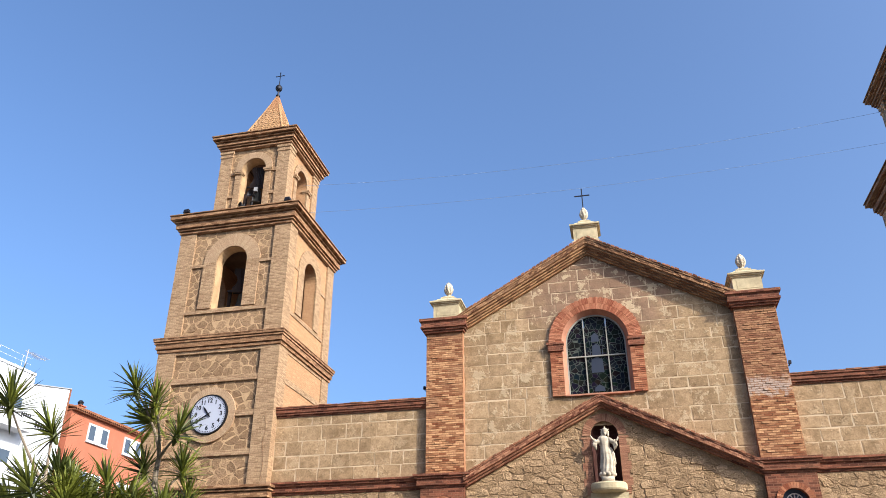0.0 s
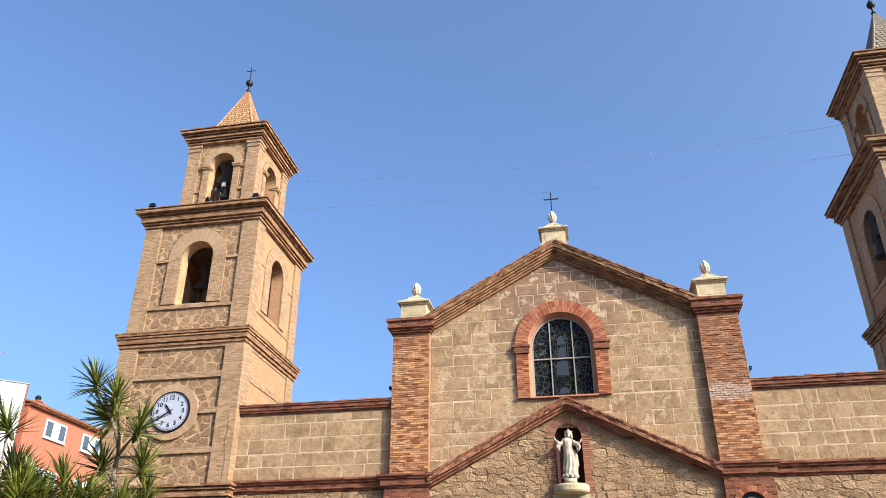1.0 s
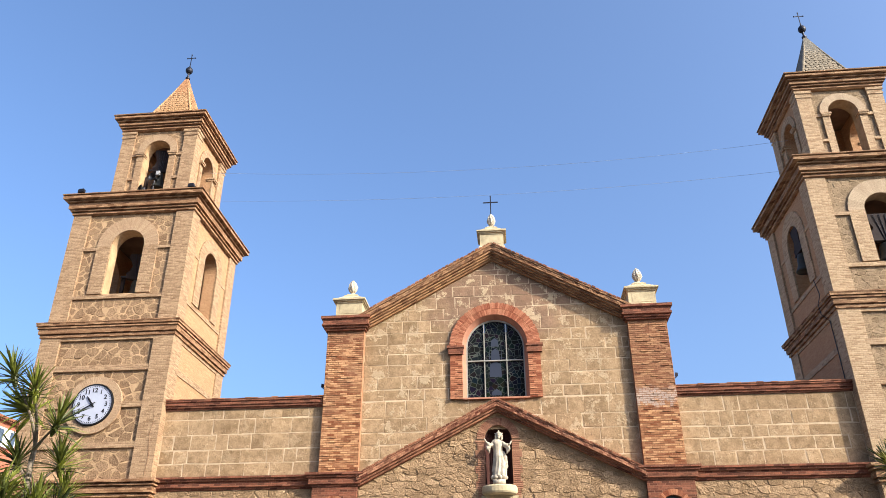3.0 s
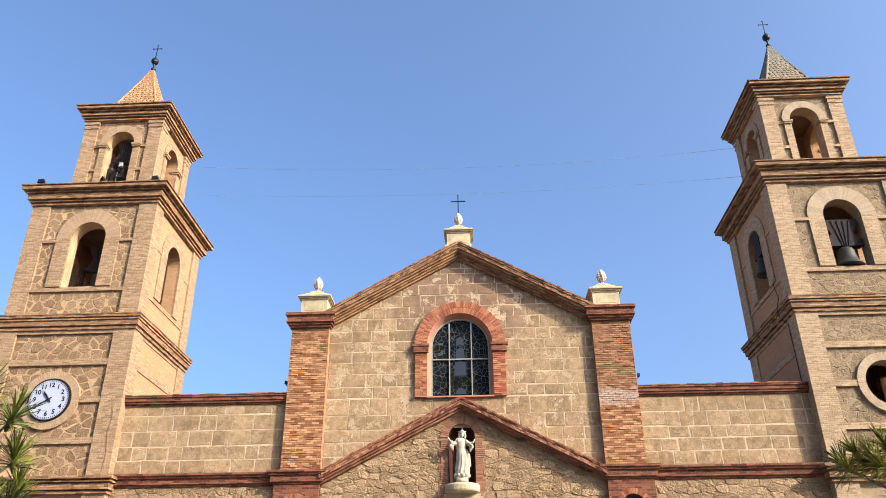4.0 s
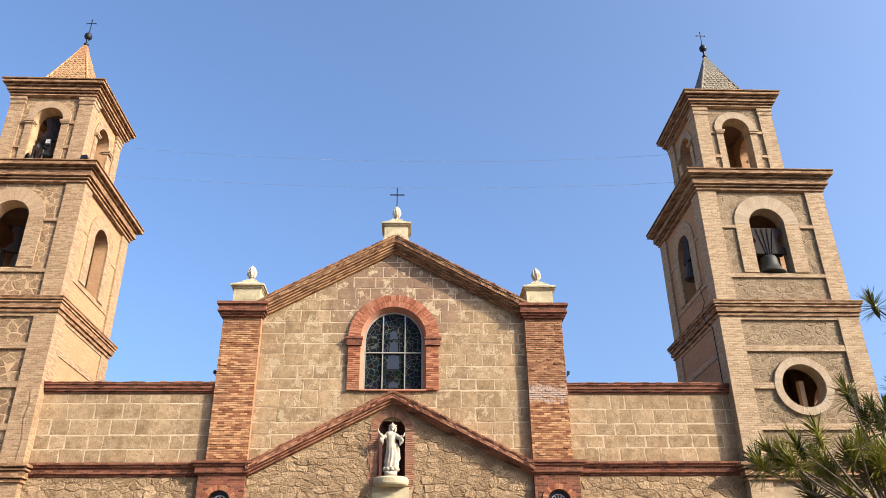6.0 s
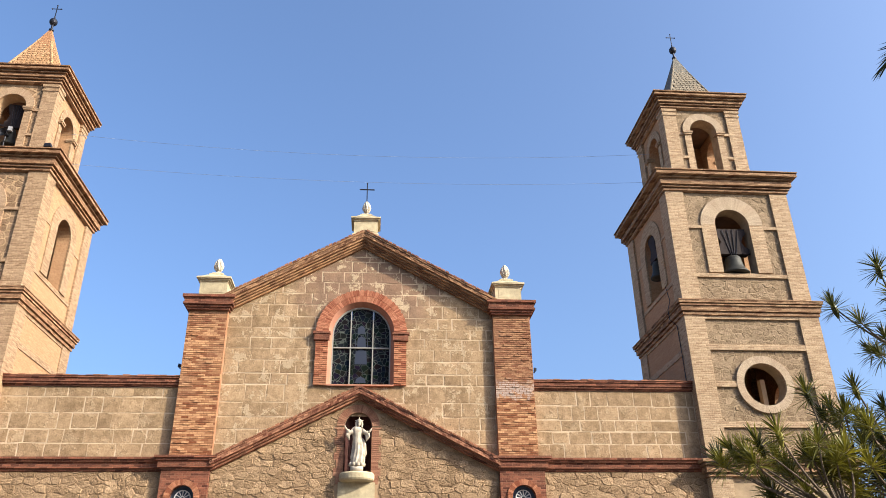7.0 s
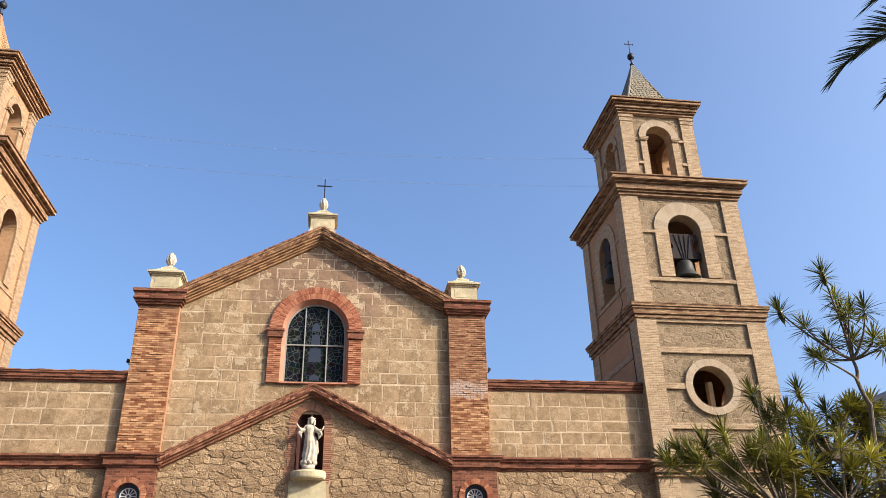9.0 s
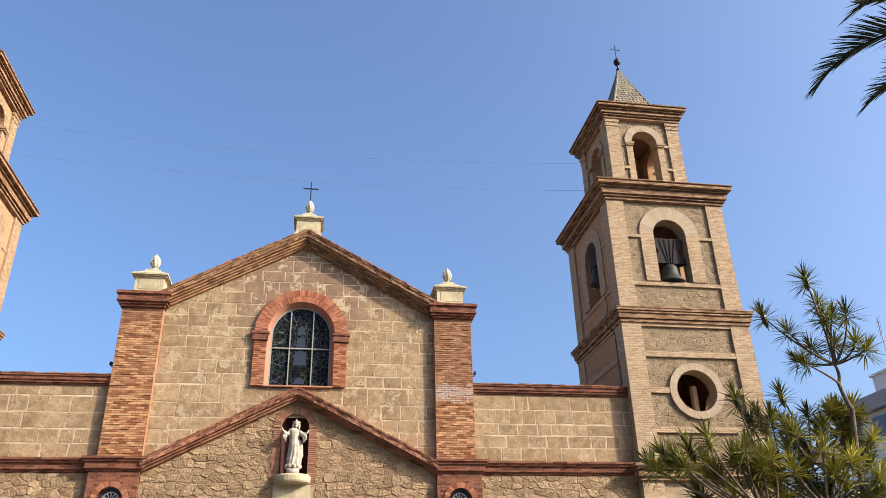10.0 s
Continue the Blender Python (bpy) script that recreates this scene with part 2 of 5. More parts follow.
M_GREYBLD = plain_mat("grey_concrete", C(150, 148, 148), 0.9, 0, 0.1, 0.8)
M_PALE = plain_mat("pale_render", C(214, 212, 206), 0.9, 0, 0.06, 0.8)
M_BARK = plain_mat("grey_bark", C(142, 128, 112), 0.9, 0, 0.35, 14.0, 0.2, 0.6)
M_DARKBARK = plain_mat("brown_bark", C(116, 102, 88), 0.9, 0, 0.35, 14.0, 0.2, 0.6)
M_CABLE = plain_mat("cable_sheath", C(128, 140, 160), 0.8)
M_LEAF = leaf_mat("dracaena_leaf", C(24, 34, 12), C(108, 116, 50), 0.2)
M_LEAF_D = leaf_mat("dark_dracaena_leaf", C(28, 38, 15), C(130, 126, 58), 0.2)
M_LEAF_C = leaf_mat("thin_dracaena_leaf", C(34, 42, 20), C(104, 104, 48), 0.18)
M_PALM = leaf_mat("palm_leaflet", C(30, 40, 24), C(48, 58, 32), 0.12)
M_GROUND = plain_mat("pale_stone_paving", C(104, 98, 90), 0.9, 0, 0.2, 0.8)


def glass_mat(name, tint, rough=0.08):
    k = Mat(name, rough, 0, 0.5)
    return k.done(tint)


def stained_mat():
    """Dark leaded glass: irregular pieces in muted tones between lead cames."""
    k = Mat("leaded_glass", 0.3, 0, 0.04)
    v = k.t.nodes.new("ShaderNodeTexVoronoi")
    v.inputs["Scale"].default_value = 5.5
    e = k.t.nodes.new("ShaderNodeTexVoronoi")
    e.feature = 'DISTANCE_TO_EDGE'
    e.inputs["Scale"].default_value = 5.5
    for n in (v, e):
        k.put(k.wall_uv(), n.inputs["Vector"])
    tone = k.mix(k.ramp(k.noise(1.6, 2), 0.4, 0.6), C(12, 14, 17), C(22, 25, 28))
    tone = k.mix(0.12, tone, k.mix(1.0, v.outputs["Color"], (0.05, 0.055, 0.06, 1), "MULTIPLY"))
    came = k.math('MULTIPLY', k.ramp(e.outputs["Distance"], 0.05, 0.02), k.ramp(k.noise(1.2, 3), 0.25, 0.6))
    return k.done(k.mix(came, tone, C(80, 84, 78)))


M_STAINED = stained_mat()
M_GLASS = glass_mat("window_glass", C(70, 80, 92))
M_PALEGLASS = glass_mat("pale_blue_glass", C(38, 42, 54), 0.4)


# ---- mesh helpers ----
def part(name, bm, material, parent=None, label="", m=None, kind=""):
    """Links a bmesh (or a mesh) as one object under a thing or a part."""
    if isinstance(bm, bmesh.types.BMesh):
        bmesh.ops.recalc_face_normals(bm, faces=bm.faces)
        me = bpy.data.meshes.new(name)
        bm.to_mesh(me)
        bm.free()
        me.materials.append(material)
    else:
        me = bm
    ob = new(name, me)
    if parent is not None:
        ob.parent = parent
    if m is not None:
        ob.matrix_basis = m
    return tagged(ob, label, "", "", kind)


def thing(name, label, category, at=(0, 0, 0), group="", kind=""):
    ob = new(name)
    ob.location = at
    ob.empty_display_size = 0.2
    return tagged(ob, label, category, group, kind)


def box(bm, x0, x1, y0, y1, z0, z1):
    v = [bm.verts.new(p) for p in ((x0, y0, z0), (x1, y0, z0), (x1, y1, z0), (x0, y1, z0), (x0, y0, z1), (x1, y0, z1), (x1, y1, z1), (x0, y1, z1))]
    for f in ((0, 3, 2, 1), (4, 5, 6, 7), (0, 1, 5, 4), (1, 2, 6, 5), (2, 3, 7, 6), (3, 0, 4, 7)):
        bm.faces.new([v[i] for i in f])
    return v


def boxed(*dims):
    bm = bmesh.new()
    box(bm, *dims)
    return bm


def prism(bm, poly, y0, y1):
    """A polygon of (x, z) points made solid between y0 and y1."""
    a = [bm.verts.new((x, y0, z)) for x, z in poly]
    b = [bm.verts.new((x, y1, z)) for x, z in poly]
    bm.faces.new(a)
    bm.faces.new(b[::-1])
    n = len(poly)
    for i in range(n):
        bm.faces.new((a[i], b[i], b[(i + 1) % n], a[(i + 1) % n]))


def sweep(bm, prof, ends):
    """A closed profile of (y, dz) carried from (x, z) to (x, z), with upright ends."""
    rows = [[bm.verts.new((x, y, z + dz)) for y, dz in prof] for x, z in ends]
    n = len(prof)
    for a, b in zip(rows, rows[1:]):
        for i in range(n):
            bm.faces.new((a[i], a[(i + 1) % n], b[(i + 1) % n], b[i]))
    bm.faces.new(rows[0][::-1])
    bm.faces.new(rows[-1])


def ring_profile(bm, prof, half_x=None, cx=0.0, cy=0.0, stretch=(0, 0)):
    """Square rings of half-width h at height z, joined upwards and closed at both ends."""
    loops = []
    for h, z in prof:
        hx, hy = h + stretch[0], h + stretch[1]
        loops.append([bm.verts.new((cx + sx * hx, cy + sy * hy, z)) for sx, sy in ((-1, -1), (1, -1), (1, 1), (-1, 1))])
    for a, b in zip(loops, loops[1:]):
        for i in range(4):
            bm.faces.new((a[i], a[(i + 1) % 4], b[(i + 1) % 4], b[i]))
    bm.faces.new(loops[0][::-1])
    bm.faces.new(loops[-1])


def lathe(bm, prof, n=20, cx=0.0, cy=0.0, squash=1.0):
    rows = [[bm.verts.new((cx + r * math.cos(a), cy + squash * r * math.sin(a), z)) for a in (2 * math.pi * i / n for i in range(n))] for r, z in prof]
    for a, b in zip(rows, rows[1:]):
        for i in range(n):
            bm.faces.new((a[i], a[(i + 1) % n], b[(i + 1) % n], b[i]))
    bm.faces.new(rows[0][::-1])
    bm.faces.new(rows[-1])


def tube(bm, pts, radii, n=7):
    pts = [Vector(p) for p in pts]
    rows = []
    for i, p in enumerate(pts):
        d = (pts[min(i + 1, len(pts) - 1)] - pts[max(i - 1, 0)]).normalized()
        a = d.cross(Vector((0.31, 0.9, 0.2))).normalized()
        b = d.cross(a)
        r = radii[i] if isinstance(radii, (list, tuple)) else radii
        rows.append([bm.verts.new(p + r * (math.cos(t) * a + math.sin(t) * b)) for t in (2 * math.pi * j / n for j in range(n))])
    for a, b in zip(rows, rows[1:]):
        for i in range(n):
            bm.faces.new((a[i], a[(i + 1) % n], b[(i + 1) % n], b[i]))
    bm.faces.new(rows[0][::-1])
    bm.faces.new(rows[-1])


def arch_us(cu, r, n=16):
    return [cu - r * math.cos(math.pi * i / n) for i in range(n + 1)]


def holed(bm, us, bot, top, y0, y1, hole=None):
    """A wall between y0 and y1 over the stations us, from bot(u) to top(u), with a hole from lo to hi where hole(u) gives one."""
    us = sorted(set(round(u, 5) for u in us))
    lo_hi = [hole(u) if hole else None for u in us]

    def quad(a, b, za0, za1, zb0, zb1):
        for y in (y0, y1):
            if za1 - za0 > 1e-5 and zb1 - zb0 > 1e-5:
                bm.faces.new([bm.verts.new(p) for p in ((a, y, za0), (b, y, zb0), (b, y, zb1), (a, y, za1))])
            elif za1 - za0 > 1e-5:
                bm.faces.new([bm.verts.new(p) for p in ((a, y, za0), (b, y, zb0), (a, y, za1))])
            elif zb1 - zb0 > 1e-5:
                bm.faces.new([bm.verts.new(p) for p in ((a, y, za0), (b, y, zb0), (b, y, zb1))])

    def strip(p, q):
        bm.faces.new([bm.verts.new(v) for v in ((p[0], y0, p[1]), (q[0], y0, q[1]), (q[0], y1, q[1]), (p[0], y1, p[1]))])

    for i, (a, b) in enumerate(zip(us, us[1:])):
        ha, hb = lo_hi[i], lo_hi[i + 1]
        if ha and hb:
            quad(a, b, bot(a), ha[0], bot(b), hb[0])
            quad(a, b, ha[1], top(a), hb[1], top(b))
            strip((a, ha[0]), (b, hb[0]))
            strip((a, ha[1]), (b, hb[1]))
        else:
            quad(a, b, bot(a), top(a), bot(b), top(b))
        strip((a, bot(a)), (b, bot(b)))
        strip((a, top(a)), (b, top(b)))
    for u in (us[0], us[-1]):
        strip((u, bot(u)), (u, top(u)))
    inside = [(u, h) for u, h in zip(us, lo_hi) if h]
    if inside:
        for u, h in (inside[0], inside[-1]):
            if h[1] - h[0] > 1e-5:
                strip((u, h[0]), (u, h[1]))
    bmesh.ops.remove_doubles(bm, verts=bm.verts, dist=1e-5)


def arch_hole(cu, r, zs, zb):
    return lambda u: (zb, zs + math.sqrt(max(0.0, r * r - (u - cu) ** 2))) if abs(u - cu) <= r + 1e-4 else None


def round_hole(cu, r, zc):
    def f(u):
        if abs(u - cu) > r + 1e-4:
            return None
        s = math.sqrt(max(0.0, r * r - (u - cu) ** 2))
        return zc - s, zc + s
    return f


def arch_band(bm, cu, ri, ro, zs, zb, y0, y1, n=16, full=False):
    """The flat band round an arched (or round) opening, from the sill up and over."""
    inner, outer = [], []
    if not full:
        inner.append((cu - ri, zb))
        outer.append((cu - ro, zb))
    m = 2 * n if full else n
    for i in range(m + (0 if full else 1)):
        a = math.pi - math.pi * i / n
        inner.append((cu + ri * math.cos(a), zs + ri * math.sin(a)))
        outer.append((cu + ro * math.cos(a), zs + ro * math.sin(a)))
    if not full:
        inner.append((cu + ri, zb))
        outer.append((cu + ro, zb))
    k = len(inner)
    vs = [[bm.verts.new((p[0], y, p[1])) for p in line] for line in (inner, outer) for y in (y0, y1)]
    i0, i1, o0, o1 = vs
    for i in range(k if full else k - 1):
        j = (i + 1) % k
        for quad in ((i0[i], i0[j], o0[j], o0[i]), (i1[i], o1[i], o1[j], i1[j]), (i0[i], i1[i], i1[j], i0[j]), (o0[i], o0[j], o1[j], o1[i])):
            bm.faces.new(quad)
    if not full:
        for i in (0, k - 1):
            bm.faces.new((i0[i], o0[i], o1[i], i1[i]))


def wedge(bm, cu, zs, ri, ro, a0, a1, y0, y1):
    prism(bm, [(cu + r * math.cos(a), zs + r * math.sin(a)) for r, a in ((ri, a0), (ro, a0), (ro, a1), (ri, a1))], y0, y1)


def stone_meshes(material, n=8, rough=0.07, nx=2, nz=2):
    """Unit blocks with worn edges and an uneven face of nx by nz facets; front at y = -1."""
    out = []
    rng = random.Random(len(material.name) * 7 + n)
    for _ in range(n):
        bm = bmesh.new()
        j = lambda q: rng.uniform(-q, q)
        a = [bm.verts.new(v) for v in ((-0.5, 0, -0.5), (0.5, 0, -0.5), (0.5, 0, 0.5), (-0.5, 0, 0.5))]
        b = [bm.verts.new((v.co.x + j(rough * 0.4), -0.5 + j(0.15), v.co.z + j(rough * 0.6))) for v in a]
        grid = []
        for iz in range(nz + 1):
            row = []
            for ix in range(nx + 1):
                edge = ix in (0, nx) or iz in (0, nz)
                x = (ix / nx - 0.5) * 0.93 + j(rough * 0.6)
                z = (iz / nz - 0.5) * 0.88 + j(rough * 0.8)
                row.append(bm.verts.new((x, -1 + (0.22 if edge else 0.0) + j(0.12 + rough * 1.6), z)))
            grid.append(row)
        for iz in range(nz):
            for ix in range(nx):
                q = (grid[iz][ix], grid[iz][ix + 1], grid[iz + 1][ix + 1], grid[iz + 1][ix])
                bm.faces.new((q[0], q[1], q[2]))
                bm.faces.new((q[0], q[2], q[3]))
        rim = [grid[0][i] for i in range(nx + 1)], [grid[i][nx] for i in range(nz + 1)], [grid[nz][nx - i] for i in range(nx + 1)], [grid[nz - i][0] for i in range(nz + 1)]
        for i in range(4):
            bm.faces.new((a[i], a[(i + 1) % 4], b[(i + 1) % 4], b[i]))
            bm.faces.new([b[i], b[(i + 1) % 4]] + rim[i][::-1])
        bmesh.ops.recalc_face_normals(bm, faces=bm.faces)
        me = bpy.data.meshes.new("stone")
        bm.to_mesh(me)
        bm.free()
        me.materials.append(material)
        out.append(me)
    return out


def lay(parent, meshes, z0, z1, spans, y, heights, widths, depth, gap=0.016, seed=1, name="stone"):
    """Courses of stones from z0 to z1; spans(za, zb) gives the free stretches of a course."""
    rng = random.Random(seed)
    z = z0
    while z < z1 - 0.08:
        h = rng.uniform(*heights)
        if z + h > z1 - heights[0] * 0.5:
            h = z1 - z
        for ua, ub in spans(z, z + h):
            u = ua
            while u < ub - 0.04:
                w = rng.uniform(*widths)
                if u + w > ub - widths[0] * 0.5:
                    w = ub - u
                m = Matrix.LocRotScale(((u + w / 2), y, z + h / 2), Euler((0, rng.uniform(-0.012, 0.012), 0)), (max(0.03, w - gap * rng.uniform(0.4, 1.5)), depth * rng.uniform(0.75, 1.2), h - gap * rng.uniform(0.5, 1.4)))
                part(name, rng.choice(meshes), None, parent, m=m)
                u += w
        z += h


def clip(poly, a, b, c):
    """The side of a polygon where a x + b z <= c."""
    out = []
    for p, q in zip(poly, poly[1:] + poly[:1]):
        dp, dq = a * p[0] + b * p[1] - c, a * q[0] + b * q[1] - c
        if dp <= 0:
            out.append(p)
        if (dp < 0 < dq) or (dq < 0 < dp):
            t = dp / (dp - dq)
            out.append((p[0] + (q[0] - p[0]) * t, p[1] + (q[1] - p[1]) * t))
    return out


def rubble(parent, material, x0, x1, z0, z1, y, size, depth, gap, seed, holes=(), sides=(), wild=0.42, crag=0.3):
    """Irregular stones bedded in mortar over a panel; holes: (x, z, radius) or (x0, x1, z0, z1) left free; sides: lines a x + b z <= c."""
    rng = random.Random(seed)
    sw, sh = size
    nx, nz = max(1, round((x1 - x0) / sw)), max(1, round((z1 - z0) / sh))
    sw, sh = (x1 - x0) / nx, (z1 - z0) / nz
    sites = {}
    for j in range(-1, nz + 1):
        for i in range(-1, nx + 1):
            sites[i, j] = (x0 + sw * (i + 0.5 + 0.25 * (-1) ** j + rng.uniform(-wild, wild)), z0 + sh * (j + 0.5 + rng.uniform(-wild, wild)))
    for (i, j), (sx, sz) in sites.items():
        poly = [(x0, z0), (x1, z0), (x1, z1), (x0, z1)]
        for di in range(-3, 4):
            for dj in range(-3, 4):
                o = sites.get((i + di, j + dj))
                if o is None or (di == 0 and dj == 0) or len(poly) < 3:
                    continue
                a, b = o[0] - sx, (o[1] - sz) * (sw / sh) ** 2
                mid = a * (o[0] + sx) / 2 + b * (o[1] + sz) / 2
                poly = clip(poly, a, b, mid - gap * rng.uniform(0.25, 0.75) * math.hypot(a, b))
        for a, b, c in sides:
            if len(poly) > 2:
                poly = clip(poly, a, b, c)
        for h in holes:
            if len(h) == 3:
                d = math.hypot(sx - h[0], sz - h[1])
                if d < h[2]:
                    poly = []
                elif len(poly) > 2:
                    ux, uz = (sx - h[0]) / d, (sz - h[1]) / d
                    poly = clip(poly, -ux, -uz, -(ux * h[0] + uz * h[1] + h[2]))
            elif len(poly) > 2 and max(p[1] for p in poly) > h[2] and min(p[1] for p in poly) < h[3]:
                poly = clip(poly, 1, 0, h[0]) if sx < (h[0] + h[1]) / 2 else clip(poly, -1, 0, -h[1])
        if len(poly) < 3:
            continue
        area = abs(sum(p[0] * q[1] - q[0] * p[1] for p, q in zip(poly, poly[1:] + poly[:1]))) / 2
        if area < 0.006:
            continue
        cx, cz = sum(p[0] for p in poly) / len(poly), sum(p[1] for p in poly) / len(poly)
        soft = []
        for p, q in zip(poly, poly[1:] + poly[:1]):
            bulge = rng.uniform(-0.11, 0.09)
            mx, mz = (p[0] + q[0]) / 2 - (q[1] - p[1]) * bulge, (p[1] + q[1]) / 2 + (q[0] - p[0]) * bulge
            soft += [(p[0] * 0.9 + q[0] * 0.1, p[1] * 0.9 + q[1] * 0.1), (mx, mz), (p[0] * 0.1 + q[0] * 0.9, p[1] * 0.1 + q[1] * 0.9)]
        bm = bmesh.new()
        lift = depth * rng.uniform(0.5, 1.2)
        tx, tz = rng.uniform(-0.06, 0.06), rng.uniform(-0.06, 0.06)
        back = [bm.verts.new((px - cx, 0.02, pz - cz)) for px, pz in soft]
        rim = [bm.verts.new(((px - cx) * 0.97, -lift * 0.6, (pz - cz) * 0.97)) for px, pz in soft]
        face = [bm.verts.new(((px - cx) * 0.9, -lift + (px - cx) * tx + (pz - cz) * tz + rng.uniform(-crag, crag) * depth, (pz - cz) * rng.uniform(0.84, 0.92))) for px, pz in soft]
        n = len(soft)
        for k in range(n):
            bm.faces.new((back[k], back[(k + 1) % n], rim[(k + 1) % n], rim[k]))
            bm.faces.new((rim[k], rim[(k + 1) % n], face[(k + 1) % n], face[k]))
        peak = bm.verts.new((rng.uniform(-0.2, 0.2) * sw, -lift * (1 + rng.uniform(-0.2, 1.0) * crag), rng.uniform(-0.15, 0.15) * sh))
        for k in range(n):
            bm.faces.new((face[k], face[(k + 1) % n], peak))
        part("stone", bm, material, parent, m=Matrix.Translation((cx, y, cz)))


# ---- ground ----
bm = bmesh.new()
box(bm, -2500, 2500, -2500, 2500, -0.4, 0.0)
tagged(part("ground", bm, M_GROUND), "pale stone paving of the church square", "ground", kind="structure")

# unseen plain walls added behind the square, cutting low sky light on the facade
for name, dims in (("wall_south", (-70, 70, -60, -50, 0, 23)), ("wall_west", (-76, -70.1, -60, -24, 0, 17)), ("wall_east", (70.1, 76, -60, -10, 0, 13))):
    bm = bmesh.new()
    box(bm, *dims)
    tagged(part(name, bm, M_GREYBLD), "unseen plain wall added to block low sky light", "wall", kind="structure")

# ---- gable wall ----
PX0, PX1 = 4.87, 6.27            # brick piers, inner and outer edge
RAKE_X, RAKE_Z, APEX_Z = 5.13, 12.62, 15.46
RAKE_S = (APEX_Z - RAKE_Z) / RAKE_X
rake = lambda u: APEX_Z - RAKE_S * abs(u)
WIN_R, RING_R, WIN_ZS, WIN_ZB = 1.08, 1.20, 11.40, 9.42
bm = bmesh.new()
holed(bm, arch_us(0, RING_R) + [-PX0, PX0, 0], lambda u: min(9.27 - 0.511 * abs(u) - 0.36, WIN_ZB - 0.05), lambda u: rake(u) - 0.3, 0.02, 0.75, arch_hole(0, RING_R, WIN_ZS, WIN_ZB))
wall_gable = tagged(part("wall_gable", bm, M_MORTAR), "gable wall of tan sandstone blocks with flaking render", "wall", kind="structure")
PED_APEX, PED_Z = 9.27, 6.78
PED_S = (PED_APEX - PED_Z) / PX0
ped = lambda u: PED_APEX - PED_S * abs(u)


def gable_spans(za, zb):
    reach = min(PX0, (APEX_Z - 0.08 - zb) / RAKE_S)
    low = max(0.0, (PED_APEX - 0.6 - zb) / PED_S)
    if reach < 0.25:
        return []
    inner = 0.0
    if zb > WIN_ZB and za < WIN_ZS + 1.5:
        zz, zm = max(0.0, za - WIN_ZS), max(0.0, (za + zb) / 2 - WIN_ZS)
        inner = max(math.sqrt(max(0.0, 1.25 ** 2 - zz * zz)), math.sqrt(max(0.0, 1.50 ** 2 - zm * zm)))
    inner = max(inner, low)
    if inner > 0.05:
        return [(-reach, -inner), (inner, reach)] if reach - inner > 0.1 else []
    return [(-reach, reach)]


# ---- lower pediment wall with the niche ----
NI_R, NI_ZS, NI_ZB = 0.47, 7.94, 6.33
bm = bmesh.new()
holed(bm, arch_us(0, NI_R, 12) + [-PX0, PX0, 0], lambda u: 0.0, lambda u: ped(u) - 0.2, -0.06, 0.015, arch_hole(0, NI_R, NI_ZS, NI_ZB))
wall_pediment = tagged(part("wall_pediment", bm, M_RMORTAR), "rough sandstone pediment wall over the portal", "wall", kind="structure")


# niche: hollow half-round lining behind the wall
bm = bmesh.new()
n = 12
rows = []
for i in range(n + 1):
    a = math.pi * i / n
    x, y = -NI_R * math.cos(a), 0.0 + 0.5 * math.sin(a)
    rows.append((x, y))
for (xa, ya), (xb, yb) in zip(rows, rows[1:]):
    bm.faces.new([bm.verts.new(p) for p in ((xa, ya, NI_ZB), (xb, yb, NI_ZB), (xb, yb, NI_ZS), (xa, ya, NI_ZS))])
for i in range(n):
    for j in range(6):
        q = []
        for ii, jj in ((i, j), (i + 1, j), (i + 1, j + 1), (i, j + 1)):
            a, e = math.pi * ii / n, math.pi / 2 * jj / 6
            q.append((-NI_R * math.cos(a) * math.cos(e), 0.5 * math.sin(a) * math.cos(e), NI_ZS + NI_R * math.sin(e)))
        bm.faces.new([bm.verts.new(p) for p in q])
bm.faces.new([bm.verts.new((x, y, NI_ZB)) for x, y in rows])
bmesh.ops.remove_doubles(bm, verts=bm.verts, dist=1e-4)
niche = thing("statue_niche", "dark red arched niche with a pink brick surround", "niche", (0, 0, 0), kind="structure")
part("lining", bm, M_NICHE, niche, "dark red painted lining")
for i in range(26):                                   # brick arch over the niche
    a0, a1 = math.pi * (i + 0.06) / 26, math.pi * (i + 0.94) / 26
    bm = bmesh.new()
    wedge(bm, 0, NI_ZS, NI_R, NI_R + 0.27, a0, a1, -0.10, -0.062)
    part("brick", bm, M_NICHEBRICK, niche)
z, i = NI_ZB - 0.35, 0
while z < NI_ZS - 0.05:                                # brick jambs, alternately long and short
    for s in (-1, 1):
        w = 0.33 if (i // 4) % 2 else 0.25
        xa, xb = sorted((s * NI_R, s * (NI_R + w)))
        part("brick", boxed(xa, xb, -0.095 - 0.006 * (i % 3), -0.062, z, z + 0.056), M_NICHEBRICK, niche)
    z += 0.066
    i += 1
bm = bmesh.new()
prof = [(0.50, 6.03), (0.57, 6.07), (0.60, 6.12), (0.60, 6.28), (0.56, 6.33)]
lathe(bm, prof, 28, 0.0, -0.08, 0.85)
box(bm, -0.62, 0.62, -0.13, -0.05, 4.6, 6.028)
part("bracket", bm, M_CREAM, niche, "cream half-round bracket")

# ---- statue ----
bm = bmesh.new()
SN = 56
rows = []
BODY = [(6.60, 0.235), (6.70, 0.225), (6.90, 0.205), (7.15, 0.190), (7.35, 0.175), (7.46, 0.155), (7.52, 0.150), (7.60, 0.170), (7.70, 0.200), (7.77, 0.195), (7.83, 0.145), (7.87, 0.075), (7.92, 0.055)]


